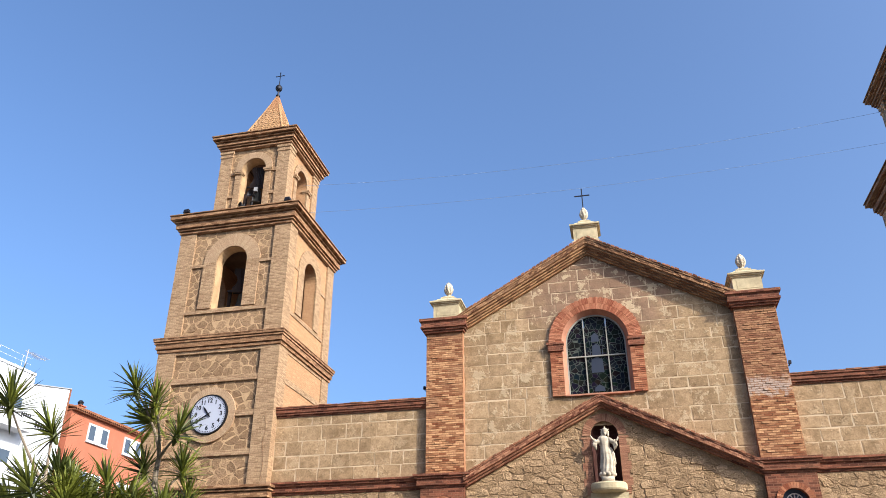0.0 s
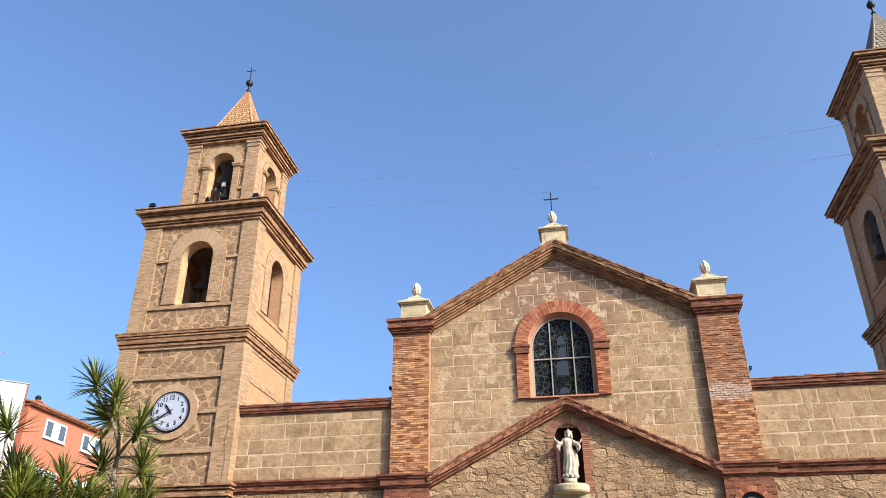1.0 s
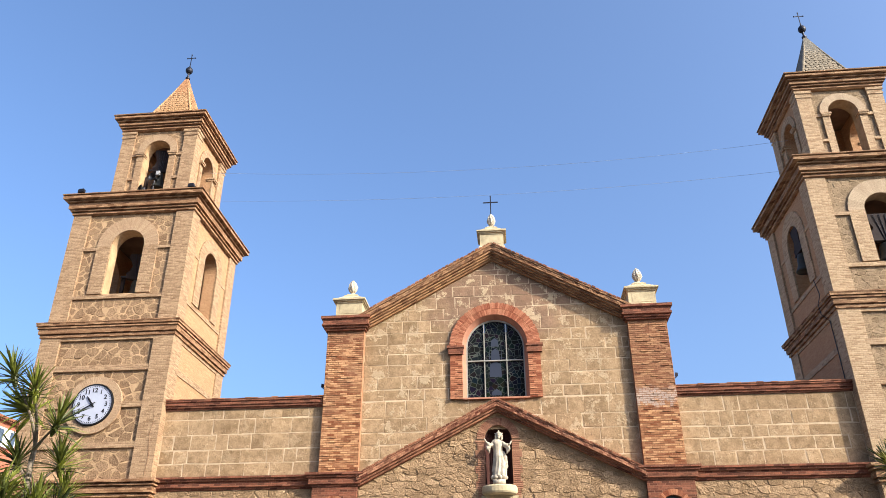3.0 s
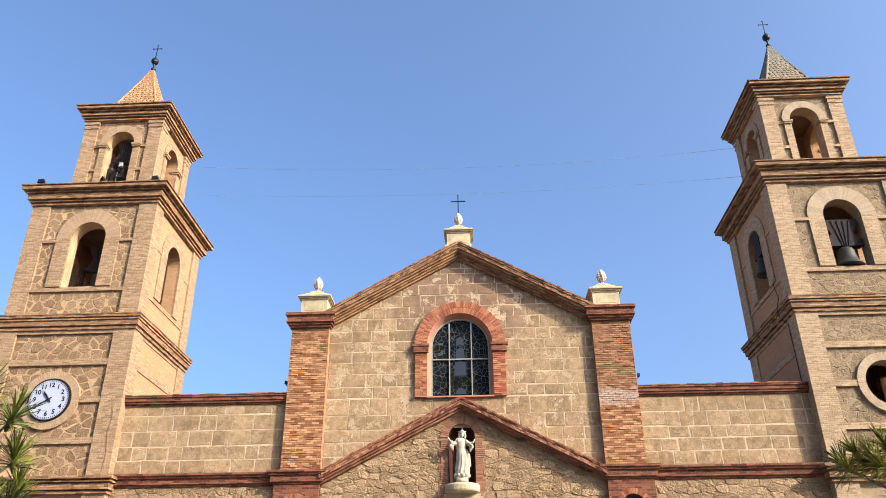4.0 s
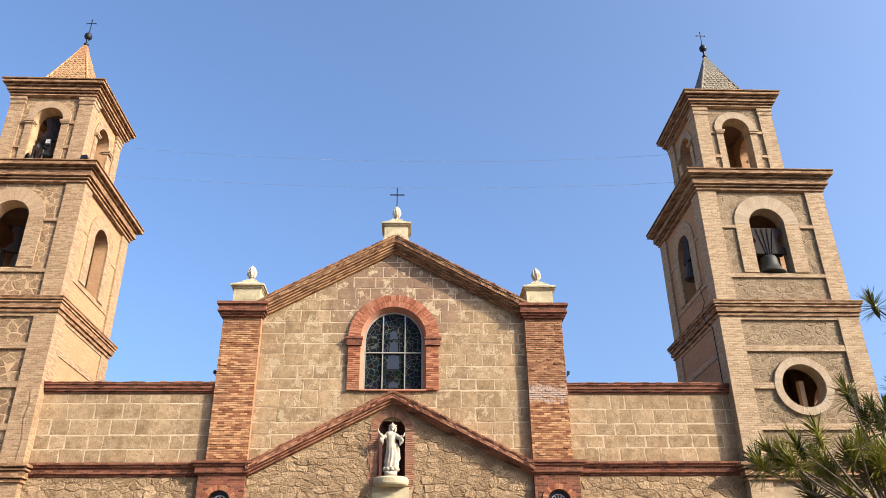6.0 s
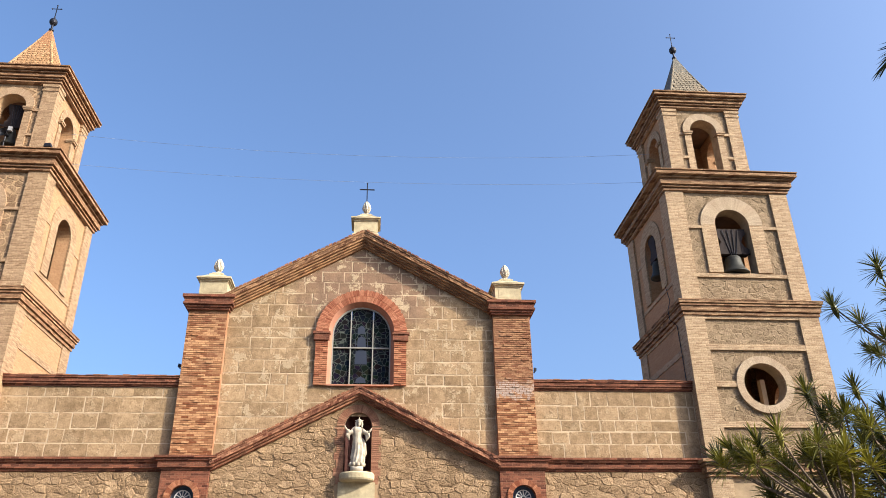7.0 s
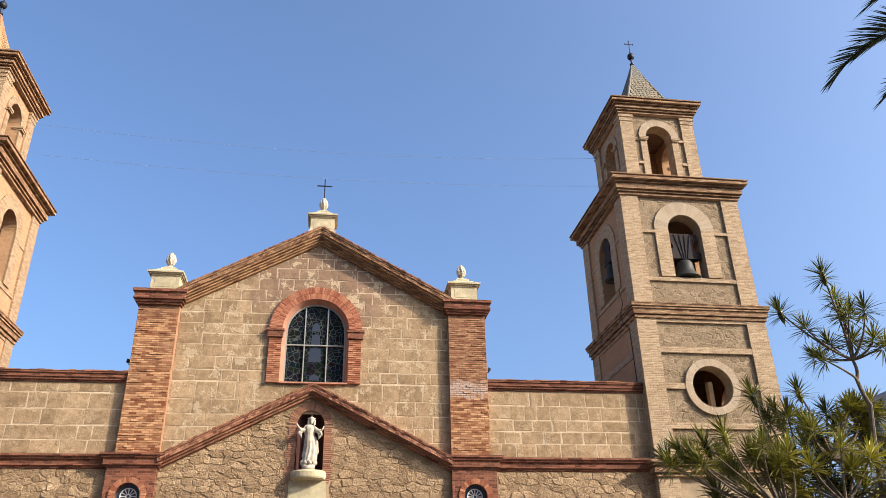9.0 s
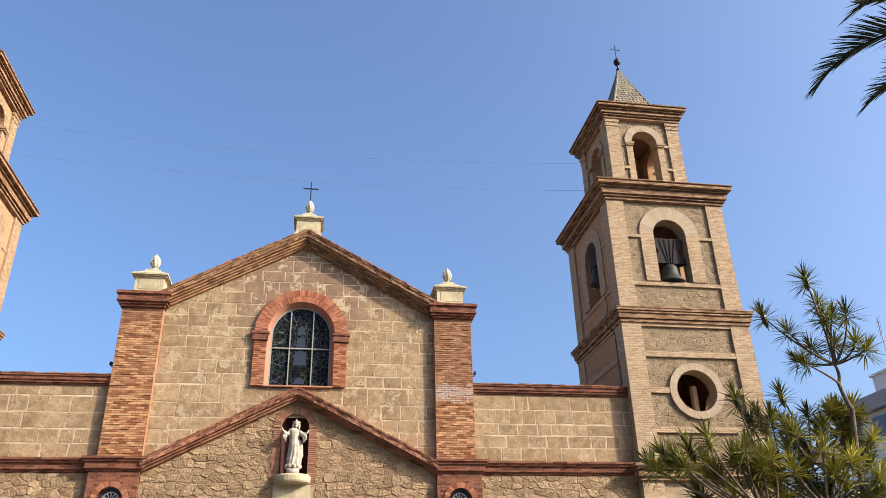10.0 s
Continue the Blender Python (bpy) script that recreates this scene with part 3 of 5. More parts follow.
def along(prof, z):
    for (za, a), (zb, b) in zip(prof, prof[1:]):
        if z <= zb:
            return a + (b - a) * max(0.0, z - za) / (zb - za)
    return prof[-1][1]


box(bm, -0.21, 0.21, -0.33, 0.02, 6.33, 6.50)
for j in range(45):
    z = 6.60 + 1.32 * j / 44
    r = along(BODY, z)
    amp = 0.038 * min(1.0, max(0.12, (7.50 - z) / 0.45)) if z < 7.5 else 0.012
    row = []
    for i in range(SN):
        a = 2 * math.pi * i / SN
        wave = abs(math.sin(3.5 * a + 0.9 * math.sin(z * 3.1) + 0.7 * z)) ** 0.6 - 0.6 + 0.45 * math.sin(9 * a - 4.0 * z)
        mantle = 0.035 * max(0.0, math.sin(a - 0.9 + (z - 7.0) * 1.7)) if 6.75 < z < 7.6 else 0.0
        rr = r + amp * wave + mantle
        row.append(bm.verts.new((rr * math.cos(a) + 0.04 * math.sin((z - 6.5) * 3.4), -0.16 + 0.8 * rr * math.sin(a), z)))
    rows.append(row)
for a, b in zip(rows, rows[1:]):
    for i in range(SN):
        bm.faces.new((a[i], a[(i + 1) % SN], b[(i + 1) % SN], b[i]))
bm.faces.new(rows[0][::-1])
bm.faces.new(rows[-1])
lathe(bm, [(0.02, 7.88), (0.06, 7.91), (0.082, 7.97), (0.088, 8.03), (0.075, 8.09), (0.04, 8.125), (0.01, 8.135)], 18, 0.03, -0.19)
tube(bm, [(0.03, -0.265, 8.01), (0.03, -0.28, 7.975), (0.03, -0.262, 7.96)], [0.010, 0.016, 0.012], 6)
tube(bm, [(0.03, -0.245, 7.95), (0.03, -0.25, 7.90), (0.03, -0.235, 7.85)], [0.05, 0.042, 0.015], 8)
for s in (-1, 1):                                      # raised arms in wide hanging sleeves, long locks
    lift = 0.12 if s < 0 else 0.02
    tube(bm, [(s * 0.13, -0.17, 7.75), (s * 0.22, -0.22, 7.66), (s * 0.30, -0.27, 7.61 + lift * 0.3), (s * 0.36, -0.31, 7.62 + lift * 0.7)], [0.075, 0.08, 0.075, 0.07], 12)
    tube(bm, [(s * 0.34, -0.30, 7.62 + lift * 0.6), (s * 0.41, -0.33, 7.65 + lift), (s * 0.44, -0.335, 7.70 + lift), (s * 0.455, -0.34, 7.76 + lift)], [0.036, 0.032, 0.028, 0.010], 8)
    for q in (0.0, 0.035, 0.07):
        tube(bm, [(s * (0.24 + q), -0.24 - q * 0.5, 7.64), (s * (0.30 + q), -0.27 - q * 0.4, 7.54 + lift * 0.4), (s * (0.31 + q), -0.28 - q * 0.4, 7.42 + q + lift * 0.4), (s * (0.29 + q), -0.27, 7.33 + q + lift * 0.4)], [0.045, 0.05, 0.04, 0.008], 8)
    tube(bm, [(0.03 + s * 0.06, -0.17, 8.09), (0.03 + s * 0.095, -0.18, 7.99), (0.03 + s * 0.10, -0.20, 7.88), (0.03 + s * 0.085, -0.23, 7.77)], [0.035, 0.045, 0.04, 0.018], 8)
for q in range(4):                                     # cloak thrown over one arm
    tube(bm, [(0.10 + 0.03 * q, -0.20, 7.50 - 0.02 * q), (0.20 + 0.02 * q, -0.19, 7.25), (0.24 + 0.015 * q, -0.17, 7.02 - 0.03 * q), (0.19 + 0.01 * q, -0.18, 6.86 - 0.03 * q)], [0.02, 0.032, 0.036, 0.012], 7)
for i in range(7):
    a = math.pi * (0.1 + 0.8 * i / 6)
    ln = 0.15 if i in (0, 3, 6) else 0.10
    tube(bm, [(0.03 + 0.07 * math.cos(a), -0.15, 8.04 + 0.07 * math.sin(a)), (0.03 + ln * math.cos(a), -0.14, 8.04 + ln * math.sin(a))], [0.022, 0.014], 5)
for i in range(9):
    a = 2 * math.pi * i / 9
    bmesh.ops.create_icosphere(bm, subdivisions=2, radius=0.085, matrix=Matrix.Translation((0.21 * math.cos(a), -0.16 + 0.15 * math.sin(a), 6.58)))
for f in bm.faces:
    f.smooth = True
tagged(part("statue", bm, M_STATUE, m=pose(0, -0.12, 0)), "white stone robed statue with raised arms in a niche", "statue")


# ---- sloping brick cornices ----
def rake_thing(label, s_prof, x_end, top, mat, seed, short, fascia, heads):
    th = thing("gable_cornice", label, "cornice", kind="structure")
    for s in (-1, 1):
        bm = bmesh.new()
        ends = [(0, top(0)), (s * x_end, top(x_end))]
        sweep(bm, s_prof, ends)
        part("raking_cornice", bm, mat, th)
        rng = random.Random(seed + s)
        bm = bmesh.new()
        u = 0.06
        while u < x_end - short:
            w = 0.145
            z = top(u + w / 2)
            up = rng.uniform(0.015, 0.05)
            v = box(bm, -w / 2 + 0.012, w / 2 - 0.012, s_prof[0][0] - rng.uniform(0.005, 0.045), s_prof[0][0] + 0.34, -0.03, up)
            slope = -s * (top(0) - top(x_end)) / x_end
            for q in v:
                q.co = Vector((s * (u + w / 2) + q.co.x, q.co.y, z + q.co.z + slope * q.co.x))
            u += w
        part("tile_edge", bm, M_ROOFTILE, th, "uneven row of clay tile ends")
        bm = bmesh.new()
        y, z_hi, z_lo = fascia
        for row in range(2):
            u, step = 0.03 + 0.06 * row, 0.122
            hi, lo = z_hi - (z_hi - z_lo) * row / 2 - 0.005, z_hi - (z_hi - z_lo) * (row + 1) / 2 + 0.005
            while u < x_end - 0.14:
                v = box(bm, -step / 2 + 0.006, step / 2 - 0.006, y - rng.uniform(0.004, 0.028), y + 0.02, lo, hi)
                for q in v:
                    q.co = Vector((s * (u + step / 2) + q.co.x, q.co.y, top(u + step / 2) + q.co.z + slope * q.co.x))
                u += step
        tagged(part("header_course", bm, heads, th), kind="stuff")
    return th


G_PROF = [(-0.46, 0.0), (-0.46, -0.10), (-0.415, -0.11), (-0.415, -0.27), (-0.36, -0.28), (-0.36, -0.36), (-0.27, -0.37), (-0.27, -0.44), (-0.19, -0.45), (-0.19, -0.52), (-0.11, -0.53), (-0.11, -0.60), (0.3, -0.60), (0.3, 0.04)]
rake_thing("weathered red brick raking cornice of the gable", G_PROF, 5.05, rake, M_RAKEBRICK, 5, 0.40, (-0.415, -0.11, -0.27), M_RAKEHEADS)
P_PROF = [(-0.46, 0.0), (-0.46, -0.08), (-0.43, -0.09), (-0.43, -0.24), (-0.33, -0.25), (-0.33, -0.32), (-0.24, -0.33), (-0.24, -0.40), (0.012, -0.41), (0.012, 0.10)]
rake_thing("red brick raking cornice of the lower pediment", P_PROF, PX0, ped, M_PEDBRICK, 9, 0.05, (-0.43, -0.09, -0.24), M_PEDHEADS)


# ---- brick piers ----
def pier(s):
    th = thing("brick_pier", "red brick pier with uneven weathered courses", "pier", group="piers of the gable", kind="structure")
    xa, xb = sorted((s * PX0, s * PX1))
    part("core", boxed(xa, xb, -0.20, 0.75, 6.5, 12.2), M_MORTAR_RED, th)
    lx = sorted((s * (PX0 - 0.0), s * (PX1 + 0.16)))
    oc, oz, orr = s * 5.67, 5.52, 0.40
    bm = bmesh.new()
    holed(bm, [lx[0], lx[1]] + arch_us(oc, orr, 14), lambda u: 0.0, lambda u: 6.44, -0.27, 0.2, round_hole(oc, orr, oz))
    part("lower_pier", bm, M_RBRICK, th)
    # cornice of the pier
    cxm, hx, hy = (xa + xb) / 2, (xb - xa) / 2, 0.535
    bm = bmesh.new()
    ring_profile(bm, [(h, z) for h, z in ((0.0, 12.10), (0.06, 12.10), (0.06, 12.17), (0.12, 12.18), (0.12, 12.25), (0.19, 12.27), (0.19, 12.34), (0.16, 12.35), (0.16, 12.52), (0.23, 12.54), (0.23, 12.64), (0.0, 12.68))], cx=cxm, cy=0.275, stretch=(hx, hy))
    part("pier_cornice", bm, M_RBRICK, th, "stepped red brick cornice")
    # main cornice breaking forward round the pier
    bm = bmesh.new()
    ring_profile(bm, [(h, z) for h, z in ((0.0, 6.40), (0.05, 6.40), (0.05, 6.46), (0.12, 6.48), (0.12, 6.68), (0.18, 6.70), (0.18, 6.76), (0.24, 6.78), (0.24, 6.86), (0.0, 6.90))], cx=(lx[0] + lx[1]) / 2, cy=0.25, stretch=((lx[1] - lx[0]) / 2, 0.50))
    part("main_cornice", bm, M_RBRICK, th, "stepped red brick cornice")
    return th


piers = [pier(s) for s in (-1, 1)]

# round windows in the foot of the piers
for s in (-1, 1):
    th = thing("round_window", "dark round window with a brick ring and pale fan grille", "window", (s * 5.67, 0, 5.52), group="round windows")
    for i in range(40):
        bm = bmesh.new()
        a0, a1 = 2 * math.pi * (i + 0.06) / 40, 2 * math.pi * (i + 0.94) / 40
        wedge(bm, 0, 0, 0.40, 0.58, a0, a1, -0.31, -0.272)
        part("brick", bm, M_BRICK, th)
    bm = bmesh.new()
    lathe(bm, [(0.42, 0.0), (0.42, 0.03)], 28)
    part("pane", bm, M_GLASS, th, m=pose(0, -0.02, 0, 90, 0, 0))
    for i in range(12):
        a = 2 * math.pi * i / 12
        bm = bmesh.new()
        tube(bm, [(0.07 * math.cos(a), -0.08, 0.07 * math.sin(a)), (0.25 * math.cos(a), -0.08, 0.25 * math.sin(a))], [0.012, 0.022], 6)
        part("ray", bm, M_FRAME, th)
    bm = bmesh.new()
    arch_band(bm, 0, 0.24, 0.27, 0, 0, -0.10, -0.07, 14, True)
    arch_band(bm, 0, 0.05, 0.08, 0, 0, -0.10, -0.07, 8, True)
    part("hoop", bm, M_FRAME, th)


# ---- pedestals with finials ----
def pedestal(x, y, z, k, label, cross, foot=-0.06):
    th = thing("pedestal", label, "pedestal", (x, y, z), group="roof finials")
    bm = bmesh.new()
    ring_profile(bm, [(0.56 * k, foot), (0.56 * k, 0.02), (0.50 * k, 0.06), (0.50 * k, 0.56), (0.53 * k, 0.58), (0.53 * k, 0.62)])
    part("plinth", bm, M_CREAM, th)
    bm = bmesh.new()
    box(bm, -0.36 * k, 0.36 * k, -0.512 * k, -0.495 * k, 0.14, 0.50)
    part("panel", bm, M_CREAM, th)
    bm = bmesh.new()
    ring_profile(bm, [(0.53 * k, 0.62), (0.58 * k, 0.63), (0.58 * k, 0.66), (0.63 * k, 0.68), (0.63 * k, 0.74), (0.57 * k, 0.77), (0.44 * k, 0.84), (0.33 * k, 0.93), (0.27 * k, 0.95), (0.265 * k, 1.02), (0.20 * k, 1.04), (0.18 * k, 1.09), (0.10 * k, 1.11)])
    part("cap", bm, M_CREAM, th, "stepped cream cap")
    bm = bmesh.new()
    rows = []
    for r, zz in ((0.11, 1.09), (0.07, 1.14), (0.068, 1.19), (0.12, 1.24), (0.165, 1.33), (0.18, 1.42), (0.16, 1.53), (0.11, 1.64), (0.055, 1.71), (0.015, 1.75)):
        rows.append([bm.verts.new((r * k * (1 + 0.09 * math.cos(8 * a + zz * 9)) * math.cos(a), r * k * (1 + 0.09 * math.cos(8 * a + zz * 9)) * math.sin(a), zz)) for a in (2 * math.pi * i / 32 for i in range(32))])
    for a, b in zip(rows, rows[1:]):
        for i in range(32):
            bm.faces.new((a[i], a[(i + 1) % 32], b[(i + 1) % 32], b[i]))
    bm.faces.new(rows[0][::-1])
    bm.faces.new(rows[-1])
    part("cone_finial", bm, M_STATUE, th, "pale carved pine cone")
    if cross:
        bm = bmesh.new()
        box(bm, -0.02, 0.02, -0.02, 0.02, 1.68, 2.60)
        box(bm, -0.28, 0.28, -0.018, 0.018, 2.28, 2.32)
        for dx, dz in ((-0.28, 2.30), (0.28, 2.30), (0, 2.60)):
            bmesh.ops.create_icosphere(bm, subdivisions=1, radius=0.032, matrix=Matrix.Translation((dx, 0, dz)))
        part("iron_cross", bm, M_IRON, th, "thin dark iron cross")


for s in (-1, 1):
    pedestal(s * 5.52, 0.35, 12.70, 1.0, "cream rendered pedestal with a carved pine-cone finial", False)
pedestal(0.02, 0.42, 15.46, 0.92, "cream rendered pedestal with finial and iron cross", True, -0.34)

# ---- arched window of the gable ----
window = thing("window_1", "arched stained-glass window framed in orange-red brick", "window", kind="structure")
VN = 82
for ring, (ra, rb) in enumerate(((RING_R, 1.428), (1.438, 1.655))):
    for i in range(VN):
        a0, a1 = math.pi * (i + 0.08 + 0.4 * ring) / (VN + 0.4), math.pi * (i + 0.92 + 0.4 * ring) / (VN + 0.4)
        bm = bmesh.new()
        wedge(bm, 0, WIN_ZS, ra, rb + (0.014 * (i * 7 % 3) if ring else 0), a0, a1, -0.08 - 0.006 * (i * 5 % 3), 0.04)
        part("brick", bm, M_VOUSSOIR, window)
bm = bmesh.new()
arch_band(bm, 0, RING_R + 0.012, 1.64, WIN_ZS, WIN_ZS - 0.05, -0.06, 0.03)
part("arch_bed", bm, M_MORTAR_RED, window)
# splayed plaster reveal
bm = bmesh.new()
loops = []
for r, y in ((RING_R, -0.075), (1.075, 0.20), (RING_R + 0.006, 0.20)):
    pts = [(-r, WIN_ZB)] + [(r * math.cos(math.pi * (1 - i / 24)), WIN_ZS + r * math.sin(math.pi * i / 24)) for i in range(25)] + [(r, WIN_ZB)]
    loops.append([bm.verts.new((x, y, z)) for x, z in pts])
for la, lb in zip(loops, loops[1:] + loops[:1]):
    for i in range(len(la) - 1):
        bm.faces.new((la[i], la[i + 1], lb[i + 1], lb[i]))
part("reveal", bm, M_REVEAL, window, "splayed pink plaster reveal")
part("window_sill", boxed(-RING_R, RING_R, -0.10, 0.20, WIN_ZB - 0.05, WIN_ZB + 0.004), M_REVEAL, window)
z, i = WIN_ZB - 0.02, 0
while z < WIN_ZS - 0.36:
    for s in (-1, 1):
        cut = 1.36 if i % 2 else 1.46
        for a, b in ((RING_R, cut), (cut + 0.008, 1.65)):
            xa, xb = sorted((s * a, s * b))
            part("brick", boxed(xa, xb, -0.085 - 0.01 * ((i * 5 + int(a * 10)) % 3), 0.04, z, z + 0.064), M_BRICK, window)
    z += 0.075
    i += 1
for s in (-1, 1):
    bm = bmesh.new()
    xa, xb = sorted((s * 1.16, s * 1.72))
    box(bm, xa, xb, -0.15, 0.04, WIN_ZS - 0.33, WIN_ZS - 0.10)
    xa, xb = sorted((s * 1.13, s * 1.76))
    box(bm, xa, xb, -0.18, 0.04, WIN_ZS - 0.096, WIN_ZS - 0.01)
    part("impost", bm, M_RBRICK, window, "projecting brick impost")
GY = 0.24
bm = bmesh.new()
arch_band(bm, 0, WIN_R - 0.05, WIN_R - 0.004, WIN_ZS, WIN_ZB + 0.06, GY - 0.05, GY + 0.04)
box(bm, -WIN_R, WIN_R, GY - 0.05, GY + 0.04, WIN_ZB, WIN_ZB + 0.06)
part("window_frame", bm, M_SASH, window, "weathered pale frame")
for x in (-0.40, 0.42):
    part("mullion", boxed(x - 0.018, x + 0.018, GY - 0.05, GY + 0.02, WIN_ZB + 0.06, WIN_ZS + 0.93), M_SASH, window)
part("transom", boxed(-WIN_R + 0.07, WIN_R - 0.07, GY - 0.055, GY + 0.015, 10.86, 10.90), M_SASH, window)
for a, b in ((-1.035, -0.425), (-0.375, 0.395), (0.445, 1.035)):
    part("pane", boxed(a, b, GY + 0.02, GY + 0.03, WIN_ZB + 0.06, 10.86), M_STAINED, window)
    bm = bmesh.new()
    us = [a + (b - a) * i / 8 for i in range(9)]
    prism(bm, [(a, 10.90), (b, 10.90)] + [(u, WIN_ZS + math.sqrt(max(0.01, 1.035 ** 2 - u * u))) for u in us[::-1]], GY + 0.02, GY + 0.03)
    part("pane", bm, M_STAINED, window)
for x0, x1, z0, z1 in ((-0.17, 0.17, 10.92, 11.36), (-0.16, 0.14, 11.44, 11.78), (-0.23, 0.22, 10.27, 10.86), (-0.24, -0.20, 10.95, 11.55), (0.20, 0.24, 10.95, 11.55), (-0.18, 0.20, 9.58, 9.82)):
    bm = bmesh.new()
    prism(bm, [(x0, z0), (x1, z0), (x1 - 0.03, z1 - 0.1), ((x0 + x1) / 2, z1), (x0 + 0.03, z1 - 0.1)], GY + 0.008, GY + 0.016)
    part("pale_glass_piece", bm, M_PALEGLASS, window, "pale bluish glass piece")
bm = bmesh.new()
box(bm, -PX0, PX0, 0.78, 6.0, 0.0, 12.2)
tagged(part("wall_nave", bm, M_INSIDE), "plain nave block behind the facade", "wall", kind="structure")

# ---- parapet walls between the gable and the towers ----
TX, TY = 14.90, 2.30
TIN = TX - 2.68
ASHLAR = stone_meshes(M_ASHLAR, 12, 0.11, 3, 2)
GABLE = stone_meshes(M_GABLE, 12, 0.10, 3, 2)
parapets = []
for s in (-1, 1):
    xa, xb = sorted((s * PX1, s * TIN))
    th = tagged(part("wall_parapet", boxed(xa, xb, 0.02, 0.75, 6.5, 9.32), M_MORTAR), "parapet wall of coursed sandstone blocks under a brick coping", "wall", kind="structure")
    parapets.append((th, xa, xb))
    bm = bmesh.new()
    sweep(bm, [(-0.03, 9.28), (-0.03, 9.34), (-0.09, 9.35), (-0.09, 9.42), (-0.13, 9.43), (-0.13, 9.55), (-0.17, 9.56), (-0.17, 9.62), (0.3, 9.68), (0.8, 9.62), (0.8, 9.28)], [(xa, 0), (xb, 0)])
    cop = part("coping", bm, M_RBRICK, th, "red brick coping")
    rng = random.Random(3 + s)
    bm = bmesh.new()
    u = xa
    while u < xb - 0.2:
        box(bm, u + 0.006, u + 0.24, -0.17 - rng.uniform(0.004, 0.03), 0.1, 9.622, 9.645 + rng.uniform(0, 0.03))
        u += 0.25
    part("tile_edge", bm, M_ROOFTILE, th)
    th2 = tagged(part("wall_lower", boxed(xa - (0.1 if s > 0 else 0), xb, -0.04, 0.75, 0.0, 6.45), M_RMORTAR), "rough sandstone wall of the aisle", "wall", kind="structure")
    parapets.append((th2, xa, xb))
    bm = bmesh.new()
    sweep(bm, [(-0.06, 6.38), (-0.10, 6.40), (-0.10, 6.46), (-0.17, 6.48), (-0.17, 6.66), (-0.24, 6.68), (-0.24, 6.74), (-0.30, 6.76), (-0.30, 6.83), (0.1, 6.88), (0.1, 6.38)], [(xa, 0), (xb, 0)])
    tagged(part("main_cornice", bm, M_RBRICK), "stepped red brick string cornice", "cornice", kind="structure")


# ---- bell towers ----
H1, H2, H3 = 1.76, 2.61, 2.68
Y_CORN1 = [(H1 + 0.000, 22.530), (H1 + 0.080, 22.580), (H1 + 0.080, 22.660), (H1 + 0.020, 22.665), (H1 + 0.020, 22.705), (H1 + 0.150, 22.710), (H1 + 0.150, 22.760), (H1 + 0.090, 22.765), (H1 + 0.090, 22.795), (H1 + 0.210, 22.800), (H1 + 0.210, 22.920), (H1 + 0.150, 22.925), (H1 + 0.150, 22.975), (H1 + 0.280, 22.980), (H1 + 0.280, 23.010), (H1 + 0.220, 23.015), (H1 + 0.220, 23.075), (H1 + 0.380, 23.080), (H1 + 0.380, 23.180), (H1 + 0.320, 23.185), (H1 + 0.320, 23.225), (H1 + 0.420, 23.230), (H1 + 0.420, 23.280), (H1 - 0.100, 23.340)]
Y_CORN2 = [(H2 + 0.000, 17.690), (H2 + 0.066, 17.730), (H2 + 0.066, 17.810), (H2 + 0.017, 17.815), (H2 + 0.017, 17.855), (H2 + 0.133, 17.860), (H2 + 0.133, 17.900), (H2 + 0.083, 17.905), (H2 + 0.083, 17.955), (H2 + 0.207, 17.960), (H2 + 0.207, 18.170), (H2 + 0.158, 18.175), (H2 + 0.158, 18.235), (H2 + 0.274, 18.240), (H2 + 0.274, 18.270), (H2 + 0.224, 18.275), (H2 + 0.224, 18.335), (H2 + 0.415, 18.340), (H2 + 0.415, 18.460), (H2 + 0.365, 18.465), (H2 + 0.365, 18.505), (H2 + 0.448, 18.510), (H2 + 0.448, 18.550), (H2 - 0.300, 18.630)]
Y_CORN3 = [(H3 + 0.000, 12.170), (H3 + 0.050, 12.190), (H3 + 0.050, 12.290), (H3 + 0.010, 12.295), (H3 + 0.010, 12.330), (H3 + 0.110, 12.335), (H3 + 0.110, 12.530), (H3 + 0.160, 12.540), (H3 + 0.160, 12.600), (H3 + 0.120, 12.605), (H3 + 0.120, 12.635), (H3 + 0.200, 12.640), (H3 + 0.200, 12.730), (H3 + 0.220, 12.735), (H3 + 0.220, 12.780), (H3 - 0.050, 12.810)]
Y_CORN4 = [(H3 + 0.000, 6.160), (H3 + 0.080, 6.180), (H3 + 0.080, 6.260), (H3 + 0.020, 6.265), (H3 + 0.020, 6.305), (H3 + 0.150, 6.310), (H3 + 0.150, 6.500), (H3 + 0.090, 6.505), (H3 + 0.090, 6.545), (H3 + 0.220, 6.550), (H3 + 0.220, 6.600), (H3 + 0.160, 6.605), (H3 + 0.160, 6.645), (H3 + 0.290, 6.650), (H3 + 0.290, 6.740), (H3 + 0.000, 6.800)]
ARCH1, ARCH2 = (0.60, 21.40, 19.2), (0.71, 16.20, 14.06)
LOOK = {}                       # the clock tower is of warmer brick than its twin


def corner_piers(tower, h, w, z0, z1, name="pilaster"):
    for sx in (-1, 1):
        for sy in (-1, 1):
            xa, xb = sorted((sx * h, sx * (h - w)))
            ya, yb = sorted((sy * h, sy * (h - w)))
            part(name, boxed(xa, xb, ya, yb, z0, z1), LOOK[tower.name][0], tower, "buff brick corner pilaster")


